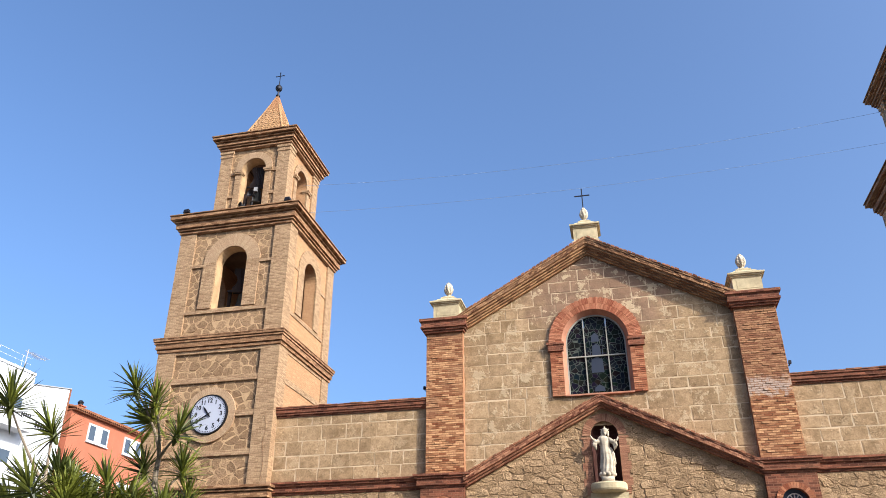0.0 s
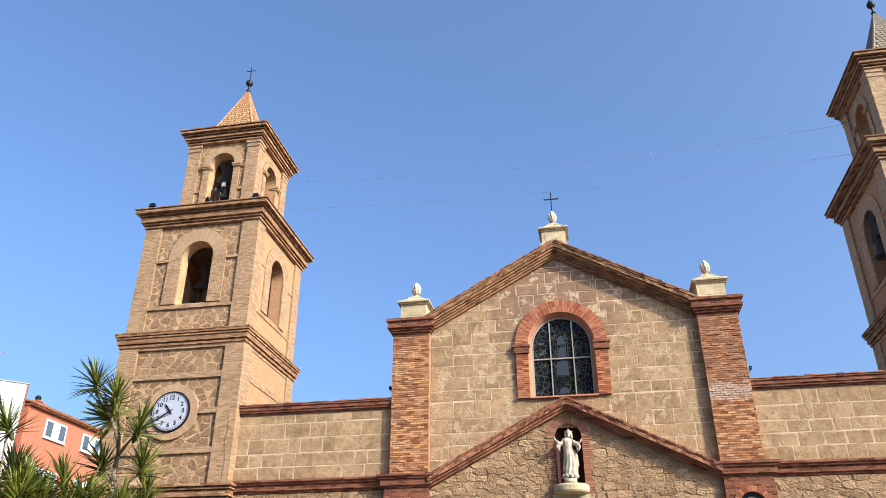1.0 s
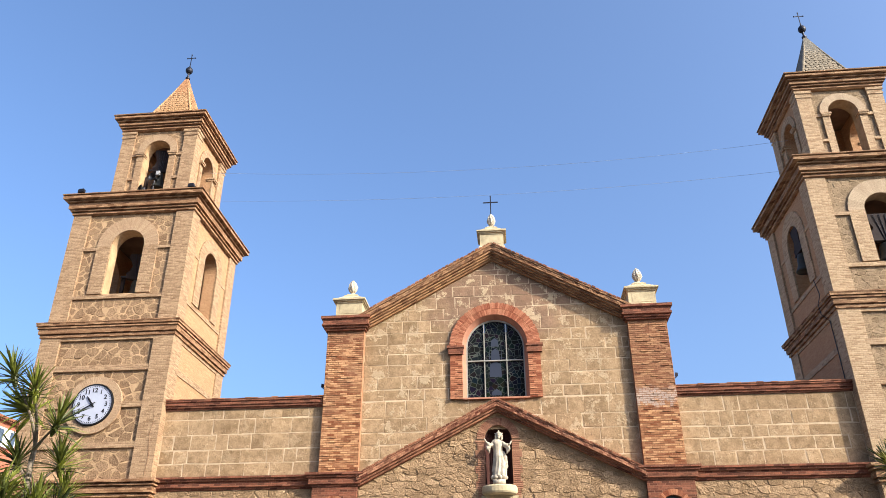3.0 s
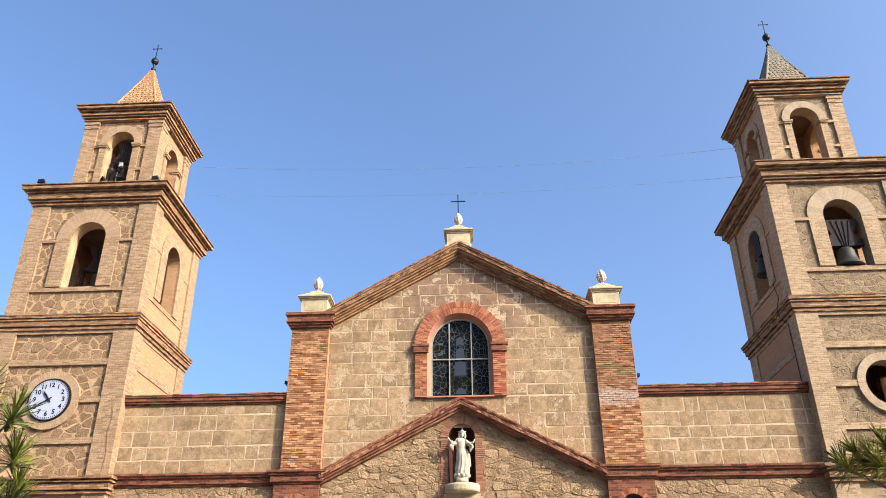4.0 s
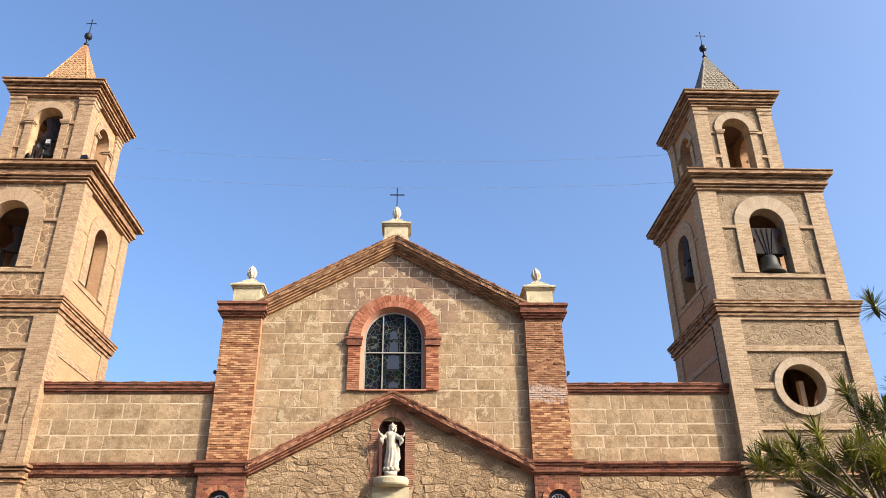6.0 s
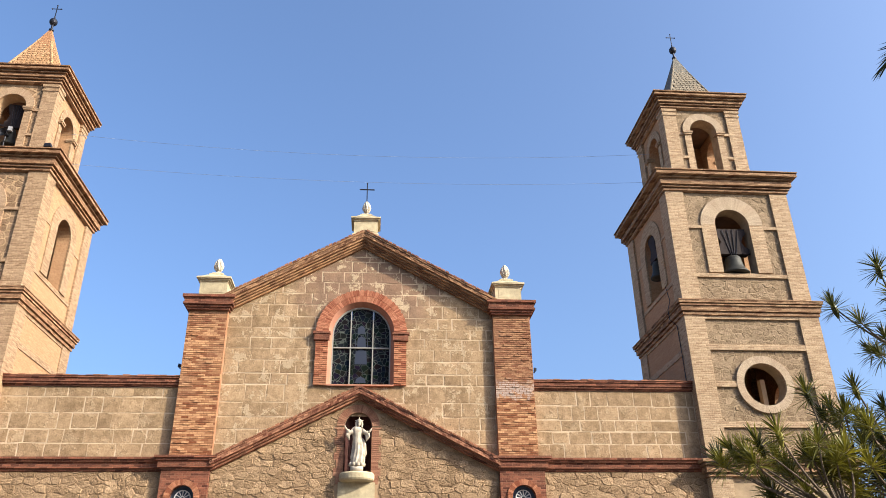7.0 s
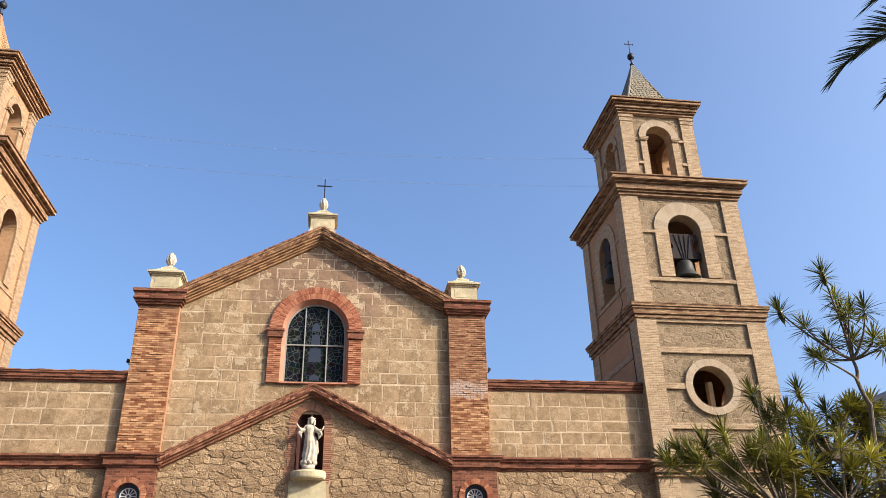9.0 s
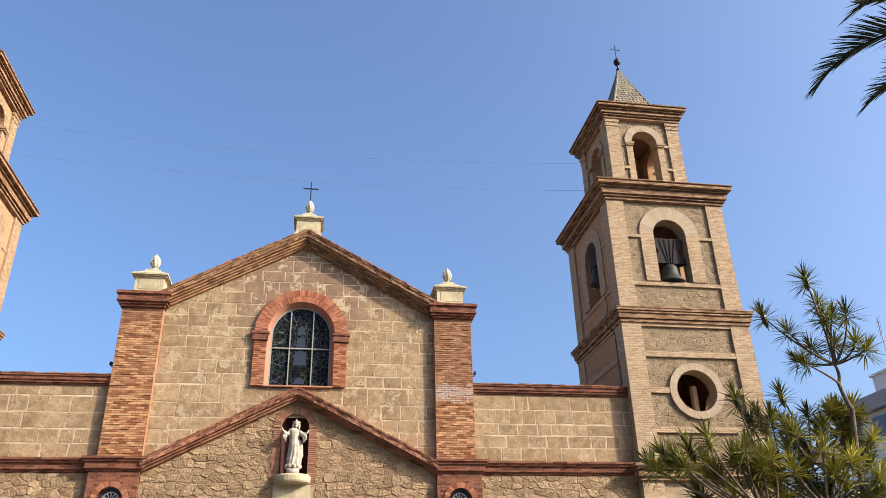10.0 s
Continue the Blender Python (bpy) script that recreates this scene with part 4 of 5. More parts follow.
def belfry(tower, h, w, z0, z1, arch, ro, imp, sill, rec):
    """One open storey: recessed walls with arches between corner pilasters."""
    r, zs, zb = arch
    corner_piers(tower, h, w, z0, z1)
    bm0 = bmesh.new()
    holed(bm0, arch_us(0, r) + [-(h - w), h - w], lambda u: z0, lambda u: z1, -(h - 0.09), -(h - 0.62), arch_hole(0, r, zs, zb))
    for k in range(4):
        turn = pose(0, 0, 0, 0, 0, 90 * k)
        side_mat = LOOK[tower.name][4] if k == 0 else M_TPLASTER
        b = bm0.copy()
        part("wall", b, side_mat, tower, m=turn)
        deep = 0.0 if k == 0 else 0.045
        bm = bmesh.new()
        arch_band(bm, 0, r, ro, zs, zs - 0.01, -(h - 0.025 - deep * 0.4), -(h - 0.11))
        part("arch_bed", bm, LOOK[tower.name][0], tower, m=turn)
        nv = int(math.pi * ro / 0.085)
        for i in range(nv if k == 0 else 0):
            bm = bmesh.new()
            wedge(bm, 0, zs, r + 0.004, ro + 0.006 * (i % 3), math.pi * (i + 0.03) / nv, math.pi * (i + 0.97) / nv, -(h - 0.018), -(h - 0.10))
            part("arch_brick", bm, LOOK[tower.name][2], tower)
        for s in (-1, 1):
            xa, xb = sorted((s * r, s * imp))
            part("jamb", boxed(xa, xb, -(h - 0.015 - deep * 0.4), -(h - 0.11), zb, zs - 0.01), LOOK[tower.name][0], tower, m=turn)
        for zz, th in rec:
            for s in (-1, 1):
                xa, xb = sorted((s * imp, s * (h - w)))
                part("band", boxed(xa, xb, -(h - 0.008 - deep), -(h - 0.11), zz - th, zz), LOOK[tower.name][0], tower, m=turn)
        if sill:
            part("sill_band", boxed(-(h - w), h - w, -(h - 0.008 - deep), -(h - 0.11), sill[0], sill[1]), LOOK[tower.name][0], tower, m=turn)
    bm0.free()


def roof_tiles(tower, off, apex_z, base_z, base_h, mat, bed):
    """Steep four-sided spire of scale tiles with rounded hips."""
    bm = bmesh.new()
    ring_profile(bm, [(base_h, base_z), (base_h * 0.93, base_z + 0.2), (0.07, apex_z)])
    spire = part("spire", bm, bed, tower, "tiled pyramid spire", m=off)
    rowsn = 21
    slope_l = math.hypot(apex_z - base_z, base_h)
    bmt = bmesh.new()
    prism(bmt, [(-0.5, 0.0), (-0.42, -0.35), (-0.2, -0.55), (0.0, -0.62), (0.2, -0.55), (0.42, -0.35), (0.5, 0.0), (0.5, 0.6), (-0.5, 0.6)], -0.02, 0.008)
    bmesh.ops.recalc_face_normals(bmt, faces=bmt.faces)
    me = bpy.data.meshes.new("roof_tile")
    bmt.to_mesh(me)
    bmt.free()
    me.materials.append(mat)
    ang = math.atan2(base_h, apex_z - base_z)
    for k in range(4):
        turn = pose(0, 0, 0, 0, 0, 90 * k)
        for j in range(rowsn):
            f = (j + 0.5) / rowsn
            half = base_h * (1 - f) * 0.97
            z = base_z + (apex_z - base_z) * f
            cnt = max(1, round(2 * half / 0.19))
            if k >= 2:
                continue
            for i in range(cnt):
                w = 2 * half / cnt
                u = -half + w * (i + 0.5) + (w * 0.5 if j % 2 else 0)
                if u + w * 0.5 > half + 0.02:
                    continue
                m = turn @ Matrix.LocRotScale((u, -base_h * (1 - f) - 0.022, z), Euler((-ang - 0.09, 0, 0)), (w * 0.94, 1.0, slope_l / rowsn))
                part("roof_tile", me, None, spire, m=m)
    for sx in (-1, 1):
        for sy in (-1, 1):
            bm = bmesh.new()
            tube(bm, [(sx * base_h, sy * base_h, base_z + 0.02), (sx * base_h * 0.5, sy * base_h * 0.5, (base_z + apex_z) / 2), (0, 0, apex_z + 0.02)], [0.065, 0.06, 0.05], 8)
            part("hip", bm, mat, tower, m=off)


def build_tower(s, label, tile_mat, bed_mat):
    tower = thing("bell_tower", label, "tower", (s * TX, TY, 0), group="bell towers")
    LOOK[tower.name] = (M_YBRICK, M_YCORN, M_YVOUSSOIR, M_TOWERSTONE, M_TMORTAR) if s < 0 else (M_YBRICK_G, M_YCORN_G, M_YVOUSSOIR_G, M_TOWERSTONE_G, M_TMORTAR_G)
    # foot and clock storey
    corner_piers(tower, H3, 0.80, 0.0, 12.22)
    for k in range(4):
        turn = pose(0, 0, 0, 0, 0, 90 * k)
        deep = 0.10 if k == 0 else 0.05
        bm = bmesh.new()
        # the k = 1 opening is unseen, added to let sun into the tower
        if k in (0, 1) and s > 0:
            holed(bm, arch_us(0, 0.80, 20) + [-1.88, 1.88], lambda u: 0.0, lambda u: 12.22, -(H3 - deep), -(H3 - 0.6), round_hole(0, 0.80, 9.50))
        else:
            box(bm, -1.88, 1.88, -(H3 - deep), -(H3 - 0.6), 0.0, 12.22)
        part("wall", bm, LOOK[tower.name][4] if k == 0 else M_TPLASTER, tower, m=turn)
        for za, zb in ((10.81, 11.05), (7.90, 8.12), (12.05, 12.22)):
            part("band", boxed(-1.88, 1.88, -(H3 - (0.012 if k == 0 else 0.02)), -(H3 - 0.14), za, zb), LOOK[tower.name][0], tower, m=turn)
        if k == 0:
            for s2 in (-1, 1):
                xa, xb = sorted((s2 * 1.05, s2 * 1.88))
                part("band", boxed(xa, xb, -(H3 - 0.012), -(H3 - 0.14), 9.39, 9.61), LOOK[tower.name][0], tower, m=turn)
    bm = bmesh.new()
    arch_band(bm, 0, 0.80, 1.08, 9.50, 0, -(H3 - 0.012), -(H3 - 0.14), 24, True)
    part("ring_bed", bm, LOOK[tower.name][0], tower)
    for i in range(72):
        bm = bmesh.new()
        wedge(bm, 0, 9.50, 0.80, 1.085, 2 * math.pi * (i + 0.03) / 72, 2 * math.pi * (i + 0.97) / 72, -(H3 + 0.006), -(H3 - 0.1))
        part("ring_brick", bm, LOOK[tower.name][2], tower)
    for name, prof in (("main_cornice", Y_CORN4), ("string_cornice", Y_CORN3), ("belfry_cornice", Y_CORN2), ("top_cornice", Y_CORN1)):
        bm = bmesh.new()
        ring_profile(bm, prof)
        part(name, bm, LOOK[tower.name][1], tower, "stepped buff brick cornice")
    # lower belfry
    belfry(tower, H2, 0.75, 12.75, 17.74, ARCH2, 1.30, 1.30, (13.84, 13.99), [(16.14, 0.13)])
    # upper belfry
    belfry(tower, H1, 0.60, 18.6, 22.56, ARCH1, 0.93, 0.90, None, [(21.30, 0.13), (20.06, 0.12)])
    for sx in (-1, 1):
        for sy in (-1, 1):
            bm = bmesh.new()
            ring_profile(bm, [(0.30, 22.15), (0.335, 22.19), (0.335, 22.27), (0.31, 22.29), (0.31, 22.36), (0.35, 22.40), (0.35, 22.52)], cx=sx * (H1 - 0.30), cy=sy * (H1 - 0.30))
            part("capital", bm, LOOK[tower.name][0], tower, "moulded brick capital")
    for k in range(4):
        for s2 in (-1, 1):
            bm = bmesh.new()
            box(bm, s2 * 0.75 - 0.18, s2 * 0.75 + 0.18, -(H1 + 0.05), -(H1 - 0.3), 21.18, 21.25)
            box(bm, s2 * 0.75 - 0.21, s2 * 0.75 + 0.21, -(H1 + 0.08), -(H1 - 0.3), 21.254, 21.34)
            part("impost", bm, LOOK[tower.name][0], tower, m=pose(0, 0, 0, 0, 0, 90 * k))
    # floors inside
    for za, h in ((6.2, H3 - 0.61), (12.6, H2 - 0.63), (18.2, H1 - 0.63), (22.4, H1 - 0.63), (17.55, H2 - 0.63)):
        part("floor_slab", boxed(-h, h, -h, h, za, za + 0.18), M_INSIDE, tower)
    # rubble facing of the front panels
    panel = part("rubble_backing", boxed(-1.87, 1.87, -(H3 - 0.098), -(H3 - 0.2), 6.7, 7.0), M_TMORTAR, tower)

    tone = LOOK[tower.name][3]
    seed = 20 if s < 0 else 70
    size, gap = ((0.42, 0.32), 0.030) if s < 0 else ((0.32, 0.22), 0.020)
    for i, (za, zb) in enumerate(((6.8, 7.90), (8.12, 9.39), (9.61, 10.81), (11.05, 12.05))):
        rubble(panel, tone, -1.88, 1.88, za, zb, -(H3 - 0.10), size, 0.008, gap, seed + i, [(0, 9.50, 0.86)])
    e, e1 = H2 - 0.75, H1 - 0.60
    rubble(panel, tone, -e, e, 12.82, 13.84, -(H2 - 0.09), size, 0.008, gap, seed + 5)
    rubble(panel, tone, -e, e, 16.14, 17.70, -(H2 - 0.09), size, 0.008, gap, seed + 6, [(0, 16.20, 0.80)])
    rubble(panel, tone, -e1, e1, 21.32, 22.50, -(H1 - 0.09), size, 0.008, gap, seed + 7, [(0, 21.40, 0.68)])
    for k, (u, v, za, zb) in enumerate(((1.30, e, 13.99, 16.01), (0.90, e1, 18.70, 19.94), (0.90, e1, 20.06, 21.17))):
        for sx in (-1, 1):
            xa, xb = sorted((sx * u, sx * v))
            rubble(panel, tone, xa, xb, za, zb, -((H2, H1, H1)[k] - 0.09), (0.34, 0.30), 0.008, gap, seed + 8 + 2 * k + sx)
    # spire, ball and cross
    off = pose(s * 0.13, 0, 0)
    roof_tiles(tower, off, 26.94, 23.30, 1.22, tile_mat, bed_mat)
    off = pose(s * 0.13, 0, -0.12)
    bm = bmesh.new()
    lathe(bm, [(0.05, 27.0), (0.11, 27.10), (0.11, 27.16), (0.045, 27.22), (0.05, 27.44), (0.12, 27.48), (0.165, 27.55), (0.18, 27.63), (0.165, 27.71), (0.12, 27.78), (0.045, 27.83), (0.03, 27.95), (0.016, 28.0)], 18)
    part("ball_finial", bm, M_IRON, tower, "dark metal ball", m=off)
    bm = bmesh.new()
    box(bm, -0.015, 0.015, -0.015, 0.015, 27.95, 28.66)
    box(bm, -0.21, 0.21, -0.013, 0.013, 28.43, 28.46)
    for dx, dz in ((-0.21, 28.445), (0.21, 28.445), (0, 28.66)):
        bmesh.ops.create_icosphere(bm, subdivisions=2, radius=0.036, matrix=Matrix.Translation((dx, 0, dz)))
    part("iron_cross", bm, M_IRON, tower, "small iron cross with knobbed ends", m=off)
    return tower


build_tower(-1, "buff brick bell tower with clock and warm tiled spire", M_TILE_W, M_TILEBED_W)
build_tower(1, "buff brick bell tower with round opening and grey spire", M_TILE_G, M_TILEBED_G)

# pale upright block added for a bright strip in the round opening
tagged(part("stone_post", boxed(TX + 0.14, TX + 0.32, 0.26, 0.5, 6.38, 9.86), M_TMORTAR), "pale upright block added inside the tower for a bright strip", "post")


# ---- clock ----
def clock():
    cy = TY - H3 - 0.02
    th = thing("tower_clock", "white enamel clock face with black numerals, set in the tower", "clock", (-TX, cy, 9.50))
    up = pose(0, 0, 0, 90, 0, 0)
    bm = bmesh.new()
    lathe(bm, [(0.74, -0.10), (0.74, 0.02), (0.70, 0.03)], 48)
    part("dial", bm, M_CLOCK, th, "white enamel dial", m=up)
    bm = bmesh.new()
    arch_band(bm, 0, 0.738, 0.775, 0, 0, -0.05, 0.10, 28, True)
    part("rim", bm, M_BLACK, th, "thin black rim")
    for i in range(60):
        a = 2 * math.pi * i / 60
        w = 0.010 if i % 5 else 0.018
        bm = bmesh.new()
        box(bm, -w, w, -0.037, -0.03, 0.66, 0.70)
        part("minute_mark", bm, M_BLACK, th, m=pose(0, 0, 0, 0, math.degrees(a), 0))
    for hour in range(1, 13):
        a = 2 * math.pi * hour / 12
        cu = bpy.data.curves.new("numeral", 'FONT')
        cu.body, cu.size, cu.extrude, cu.align_x, cu.align_y, cu.offset = str(hour), 0.235, 0.003, 'CENTER', 'CENTER', 0.006
        tmp = bpy.data.objects.new("numeral", cu)
        me = bpy.data.meshes.new_from_object(tmp)
        bpy.data.objects.remove(tmp)
        me.materials.clear()
        me.materials.append(M_BLACK)
        part("numeral", me, None, th, m=pose(0.53 * math.sin(a), -0.037, 0.53 * math.cos(a), 90, 0, 0))
    for angle, ln, w, yy in ((-38, 0.42, 0.035, -0.06), (-122, 0.60, 0.024, -0.075)):
        bm = bmesh.new()
        prism(bm, [(-w * 0.6, -0.14), (w * 0.6, -0.14), (w, ln * 0.6), (0, ln), (-w, ln * 0.6)], yy - 0.006, yy + 0.006)
        part("pointer", bm, M_BLACK, th, "black metal pointer", m=pose(0, 0, 0, 0, angle, 0))
    bm = bmesh.new()
    lathe(bm, [(0.05, 0.03), (0.05, 0.09), (0.03, 0.10)], 16)
    part("hub", bm, M_BLACK, th, m=up)


clock()


# ---- bells ----
def bell(x, y, z, k, turn, label):
    """Bell with mouth at height z, hung under a shaped wooden yoke."""
    th = thing("church_bell", label, "bell", (x, y, z), group="bells in the towers")
    th.rotation_euler = (0, 0, radians(turn))
    bm = bmesh.new()
    lathe(bm, [(0.46 * k, 0.0), (0.475 * k, 0.03), (0.44 * k, 0.09), (0.37 * k, 0.18), (0.31 * k, 0.34), (0.285 * k, 0.55), (0.27 * k, 0.68), (0.22 * k, 0.77), (0.10 * k, 0.82), (0.06 * k, 0.83)], 28)
    for f in bm.faces:
        f.smooth = True
    part("bell_body", bm, M_BRONZE, th, "aged grey-green bronze bell")
    bm = bmesh.new()
    prism(bm, [(-0.56 * k, 0.86), (0.56 * k, 0.86), (0.60 * k, 1.10), (0.46 * k, 1.18), (0.36 * k, 1.42), (0.46 * k, 1.68), (0.56 * k, 1.78), (0.56 * k, 2.0), (-0.56 * k, 2.0), (-0.56 * k, 1.78), (-0.46 * k, 1.68), (-0.36 * k, 1.42), (-0.46 * k, 1.18), (-0.60 * k, 1.10)], -0.13 * k, 0.13 * k)
    part("yoke", bm, M_DARKWOOD, th, "dark wooden yoke")
    bm = bmesh.new()
    tube(bm, [(-0.85 * k, 0, 0.95), (0.85 * k, 0, 0.95)], 0.05, 10)
    part("axle", bm, M_IRON, th)
    for q in (-0.18, -0.06, 0.06, 0.18):
        bm = bmesh.new()
        tube(bm, [(q * 0.5 * k, -0.14 * k, 0.82), (q * 1.6 * k, -0.15 * k, 1.96)], 0.014, 6)
        part("strap", bm, M_IRON, th)
    return th


bell(TX - 0.06, TY - H2 + 0.40, 14.12, 1.18, 0, "large aged bronze bell under a dark wooden yoke")
bell(TX - H2 + 0.22, TY - 0.1, 14.85, 0.74, 90, "smaller dark bronze bell in the side arch of the belfry")
bell(-TX + 0.05, TY - H1 + 0.55, 19.75, 0.62, 8, "small bronze bell on a dark frame in the upper belfry")
bell(-TX + 0.12, TY - H2 + 1.2, 14.3, 0.85, 15, "dark bronze bell in the lower belfry arch")

# timber bell frames that carry them
for x, y, z0, z1, h in ((-TX, TY - H1 + 0.55, 18.38, 20.36, 0.52), (-TX + 0.12, TY - H2 + 1.2, 12.78, 15.28, 0.66)):
    th = thing("timber_bell_stand", "dark timber stand carrying a bell", "stand", (x, y, z0))
    for s in (-1, 1):
        part("post", boxed(s * h - 0.06, s * h + 0.06, -0.06, 0.06, 0, z1 - z0), M_DARKWOOD, th)
    part("beam", boxed(-h - 0.1, h + 0.1, -0.07, 0.07, 0.62, 0.76), M_DARKWOOD, th)

horn = thing("horn_loudspeaker", "dark horn loudspeaker on a short pole in the belfry", "loudspeaker", (-TX - 0.02, TY - H1 + 0.30, 18.4))
bm = bmesh.new()
tube(bm, [(0, 0, 0), (0, 0, 1.95)], 0.03, 8)
part("pole", bm, M_IRON, horn)
bm = bmesh.new()
lathe(bm, [(0.05, -0.16), (0.07, 0.0), (0.12, 0.12), (0.19, 0.20), (0.195, 0.215), (0.17, 0.20), (0.05, 0.05)], 20)
part("horn", bm, M_BLACK, horn, m=pose(0.02, -0.02, 1.72, 90, 0, -15))
bm = bmesh.new()
box(bm, 0.06, 0.22, -0.10, 0.02, 1.88, 2.08)
part("junction_box", bm, M_GREYBLD, horn, "pale junction box")
sp = thing("horn_loudspeaker", "black horn loudspeaker standing low in the belfry arch", "loudspeaker", (-TX - 0.36, TY - H1 + 0.22, 18.4))
bm = bmesh.new()
tube(bm, [(0, 0, 0), (0, 0, 1.25)], 0.025, 8)
part("pole", bm, M_IRON, sp)
bm = bmesh.new()
lathe(bm, [(0.05, -0.16), (0.07, 0.0), (0.12, 0.12), (0.19, 0.20), (0.195, 0.215), (0.17, 0.20), (0.05, 0.05)], 20)
part("horn", bm, M_BLACK, sp, m=pose(0, -0.02, 1.08, 90, 0, -40))

# ---- cables between the towers ----
for zz, sag, y in ((21.05, 0.62, 2.0), (19.55, 0.48, 2.0)):
    pts = [(x, y, zz - sag * (1 - (x / 13.0) ** 2)) for x in (-13.0 + 26.0 * i / 40 for i in range(41))]
    bm = bmesh.new()
    tube(bm, pts, 0.006, 5)
    tagged(part("cable", bm, M_CABLE), "thin dark cable slung between the towers", "cable", "cables between the towers")
# cable down the side of the tower
bm = bmesh.new()
xs = TX - H3
tube(bm, [(xs - 0.03, 0.9, 13.9), (xs - 0.02, 0.7, 13.2), (xs - 0.24, 0.5, 12.7), (xs - 0.24, 0.45, 12.3), (xs - 0.03, 0.35, 12.0), (xs - 0.03, 0.3, 10.5), (xs - 0.03, 0.3, 9.6)], 0.016, 6)
tagged(part("cable", bm, M_BLACK), "black cable running down the tower wall", "cable")

# ---- small floodlights on the outer sides of the piers ----
for s in (-1, 1):
    th = thing("floodlight", "small dark floodlight bracketed to the pier", "lamp", (s * PX1, 0.05, 9.95), group="floodlights")
    bm = bmesh.new()
    tube(bm, [(-s * 0.01, 0, 0), (s * 0.10, 0, 0.02), (s * 0.12, -0.02, 0.08)], 0.018, 6)
    part("bracket", bm, M_IRON, th)
    bm = bmesh.new()
    prism(bm, [(s * 0.12 - 0.045, 0.07), (s * 0.12 + 0.045, 0.07), (s * 0.12 + 0.055, 0.17), (s * 0.12 - 0.03, 0.19)], -0.08, 0.04)
    part("lamp_head", bm, M_IRON, th)

for x, y in ((-TX - 2.35, TY - H2 - 0.28), (-TX + 2.45, TY - H2 - 0.25)):
    th = thing("floodlight", "small dark floodlight standing on the tower cornice", "lamp", (x, y, 18.56), group="floodlights")
    bm = bmesh.new()
    box(bm, -0.09, 0.09, -0.05, 0.05, 0.0, 0.05)
    tube(bm, [(0, 0, 0.04), (0, 0, 0.12)], 0.02, 6)
    part("stand", bm, M_IRON, th)
    bm = bmesh.new()
    prism(bm, [(-0.13, 0.09), (0.13, 0.13), (0.11, 0.27), (-0.11, 0.25)], -0.09, 0.07)
    part("lamp_head", bm, M_IRON, th)
bm = bmesh.new()
xs = -TX + H3
tube(bm, [(xs - 0.3, TY - H3 - 0.02, 9.3), (xs - 0.22, TY - H3 - 0.02, 8.9), (xs - 0.3, TY - H3 - 0.02, 8.3), (xs - 0.2, TY - H3 - 0.02, 7.6), (xs - 0.24, TY - H3 - 0.02, 6.9)], 0.007, 6)
tagged(part("cable", bm, M_YCORN), "thin brown cable down the corner pilaster", "cable")


# ---- houses beyond the towers ----
def house_window(th, x, y, z, w, h, shutter=True):
    """White-framed window on a wall that faces +x."""
    win = part("window", boxed(x + 0.002, x + 0.05, y - w / 2 - 0.09, y + w / 2 + 0.09, z - 0.09, z + h + 0.09), M_WHITE, th, "white framed window")
    n = 3
    for i in range(n):
        a = y - w / 2 + i * w / n
        part("pane", boxed(x + 0.052, x + 0.06, a + 0.04, a + w / n - 0.04, z + 0.03, z + h - 0.03), M_GLASS if i != 1 else M_FRAME, win)
    part("window_sill", boxed(x + 0.002, x + 0.12, y - w / 2 - 0.14, y + w / 2 + 0.14, z - 0.15, z - 0.092), M_WHITE, win)


HX = -32.0
house = thing("house", "orange rendered house with white windows and tiled eaves", "house", (0, 0, 0))
part("wall", boxed(HX - 9, HX, 13.0, 30.0, 0, 14.35), M_ORANGE, house)
bm = bmesh.new()
box(bm, HX - 9.2, HX + 0.25, 12.95, 30.2, 14.354, 14.46)
part("tiled_verge", bm, M_ROOFTILE, house)
y = 13.0
bmt = bmesh.new()
tube(bmt, [(HX + 0.36, 0, 14.50), (HX - 1.2, 0, 14.86)], 0.09, 8)
bmesh.ops.recalc_face_normals(bmt, faces=bmt.faces)
me_tile = bpy.data.meshes.new("roof_tile")
bmt.to_mesh(me_tile)
bmt.free()
me_tile.materials.append(M_ROOFTILE)
while y < 30:
    part("roof_tile", me_tile, None, house, m=pose(0, y, 0))
    y += 0.21
for yy in (15.8, 19.6, 23.6):
    for zz in (13.05, 10.1, 7.2):
        house_window(house, HX, yy, zz - 0.1, 1.9, 0.95)
bm = bmesh.new()
ring_profile(bm, [(0.22, 14.3), (0.22, 15.0), (0.28, 15.02), (0.28, 15.08)], cx=HX - 0.8, cy=14.6)
part("chimney", bm, M_ORANGE, house, "short chimney with dark cowl")
bm = bmesh.new()
lathe(bm, [(0.14, 15.08), (0.16, 15.2), (0.20, 15.3), (0.10, 15.42)], 12, HX - 0.8, 14.6)
part("cowl", bm, M_BLACK, house)

block = thing("apartment_block", "white rendered apartment block with stepped roof terrace", "house", (0, 0, 0))
part("wall", boxed(HX - 9, HX, -9.0, 9.4, 0, 15.35), M_WHITE, block)
bm = bmesh.new()
v = box(bm, HX - 9, HX, 9.42, 12.45, 0, 14.85)
for q in (v[6], v[7]):
    q.co.z = 15.47
part("wall", bm, M_WHITE, block, "white stair block with a sloping top")
part("parapet", boxed(HX - 0.28, HX + 0.05, -9.0, 9.38, 15.36, 15.5), M_WHITE, block)
bm = bmesh.new()
v = box(bm, HX - 9.05, HX + 0.06, 9.42, 12.5, 14.854, 14.91)
for q in v:
    q.co.z += 0.62 if q.co.y > 11 else 0.0
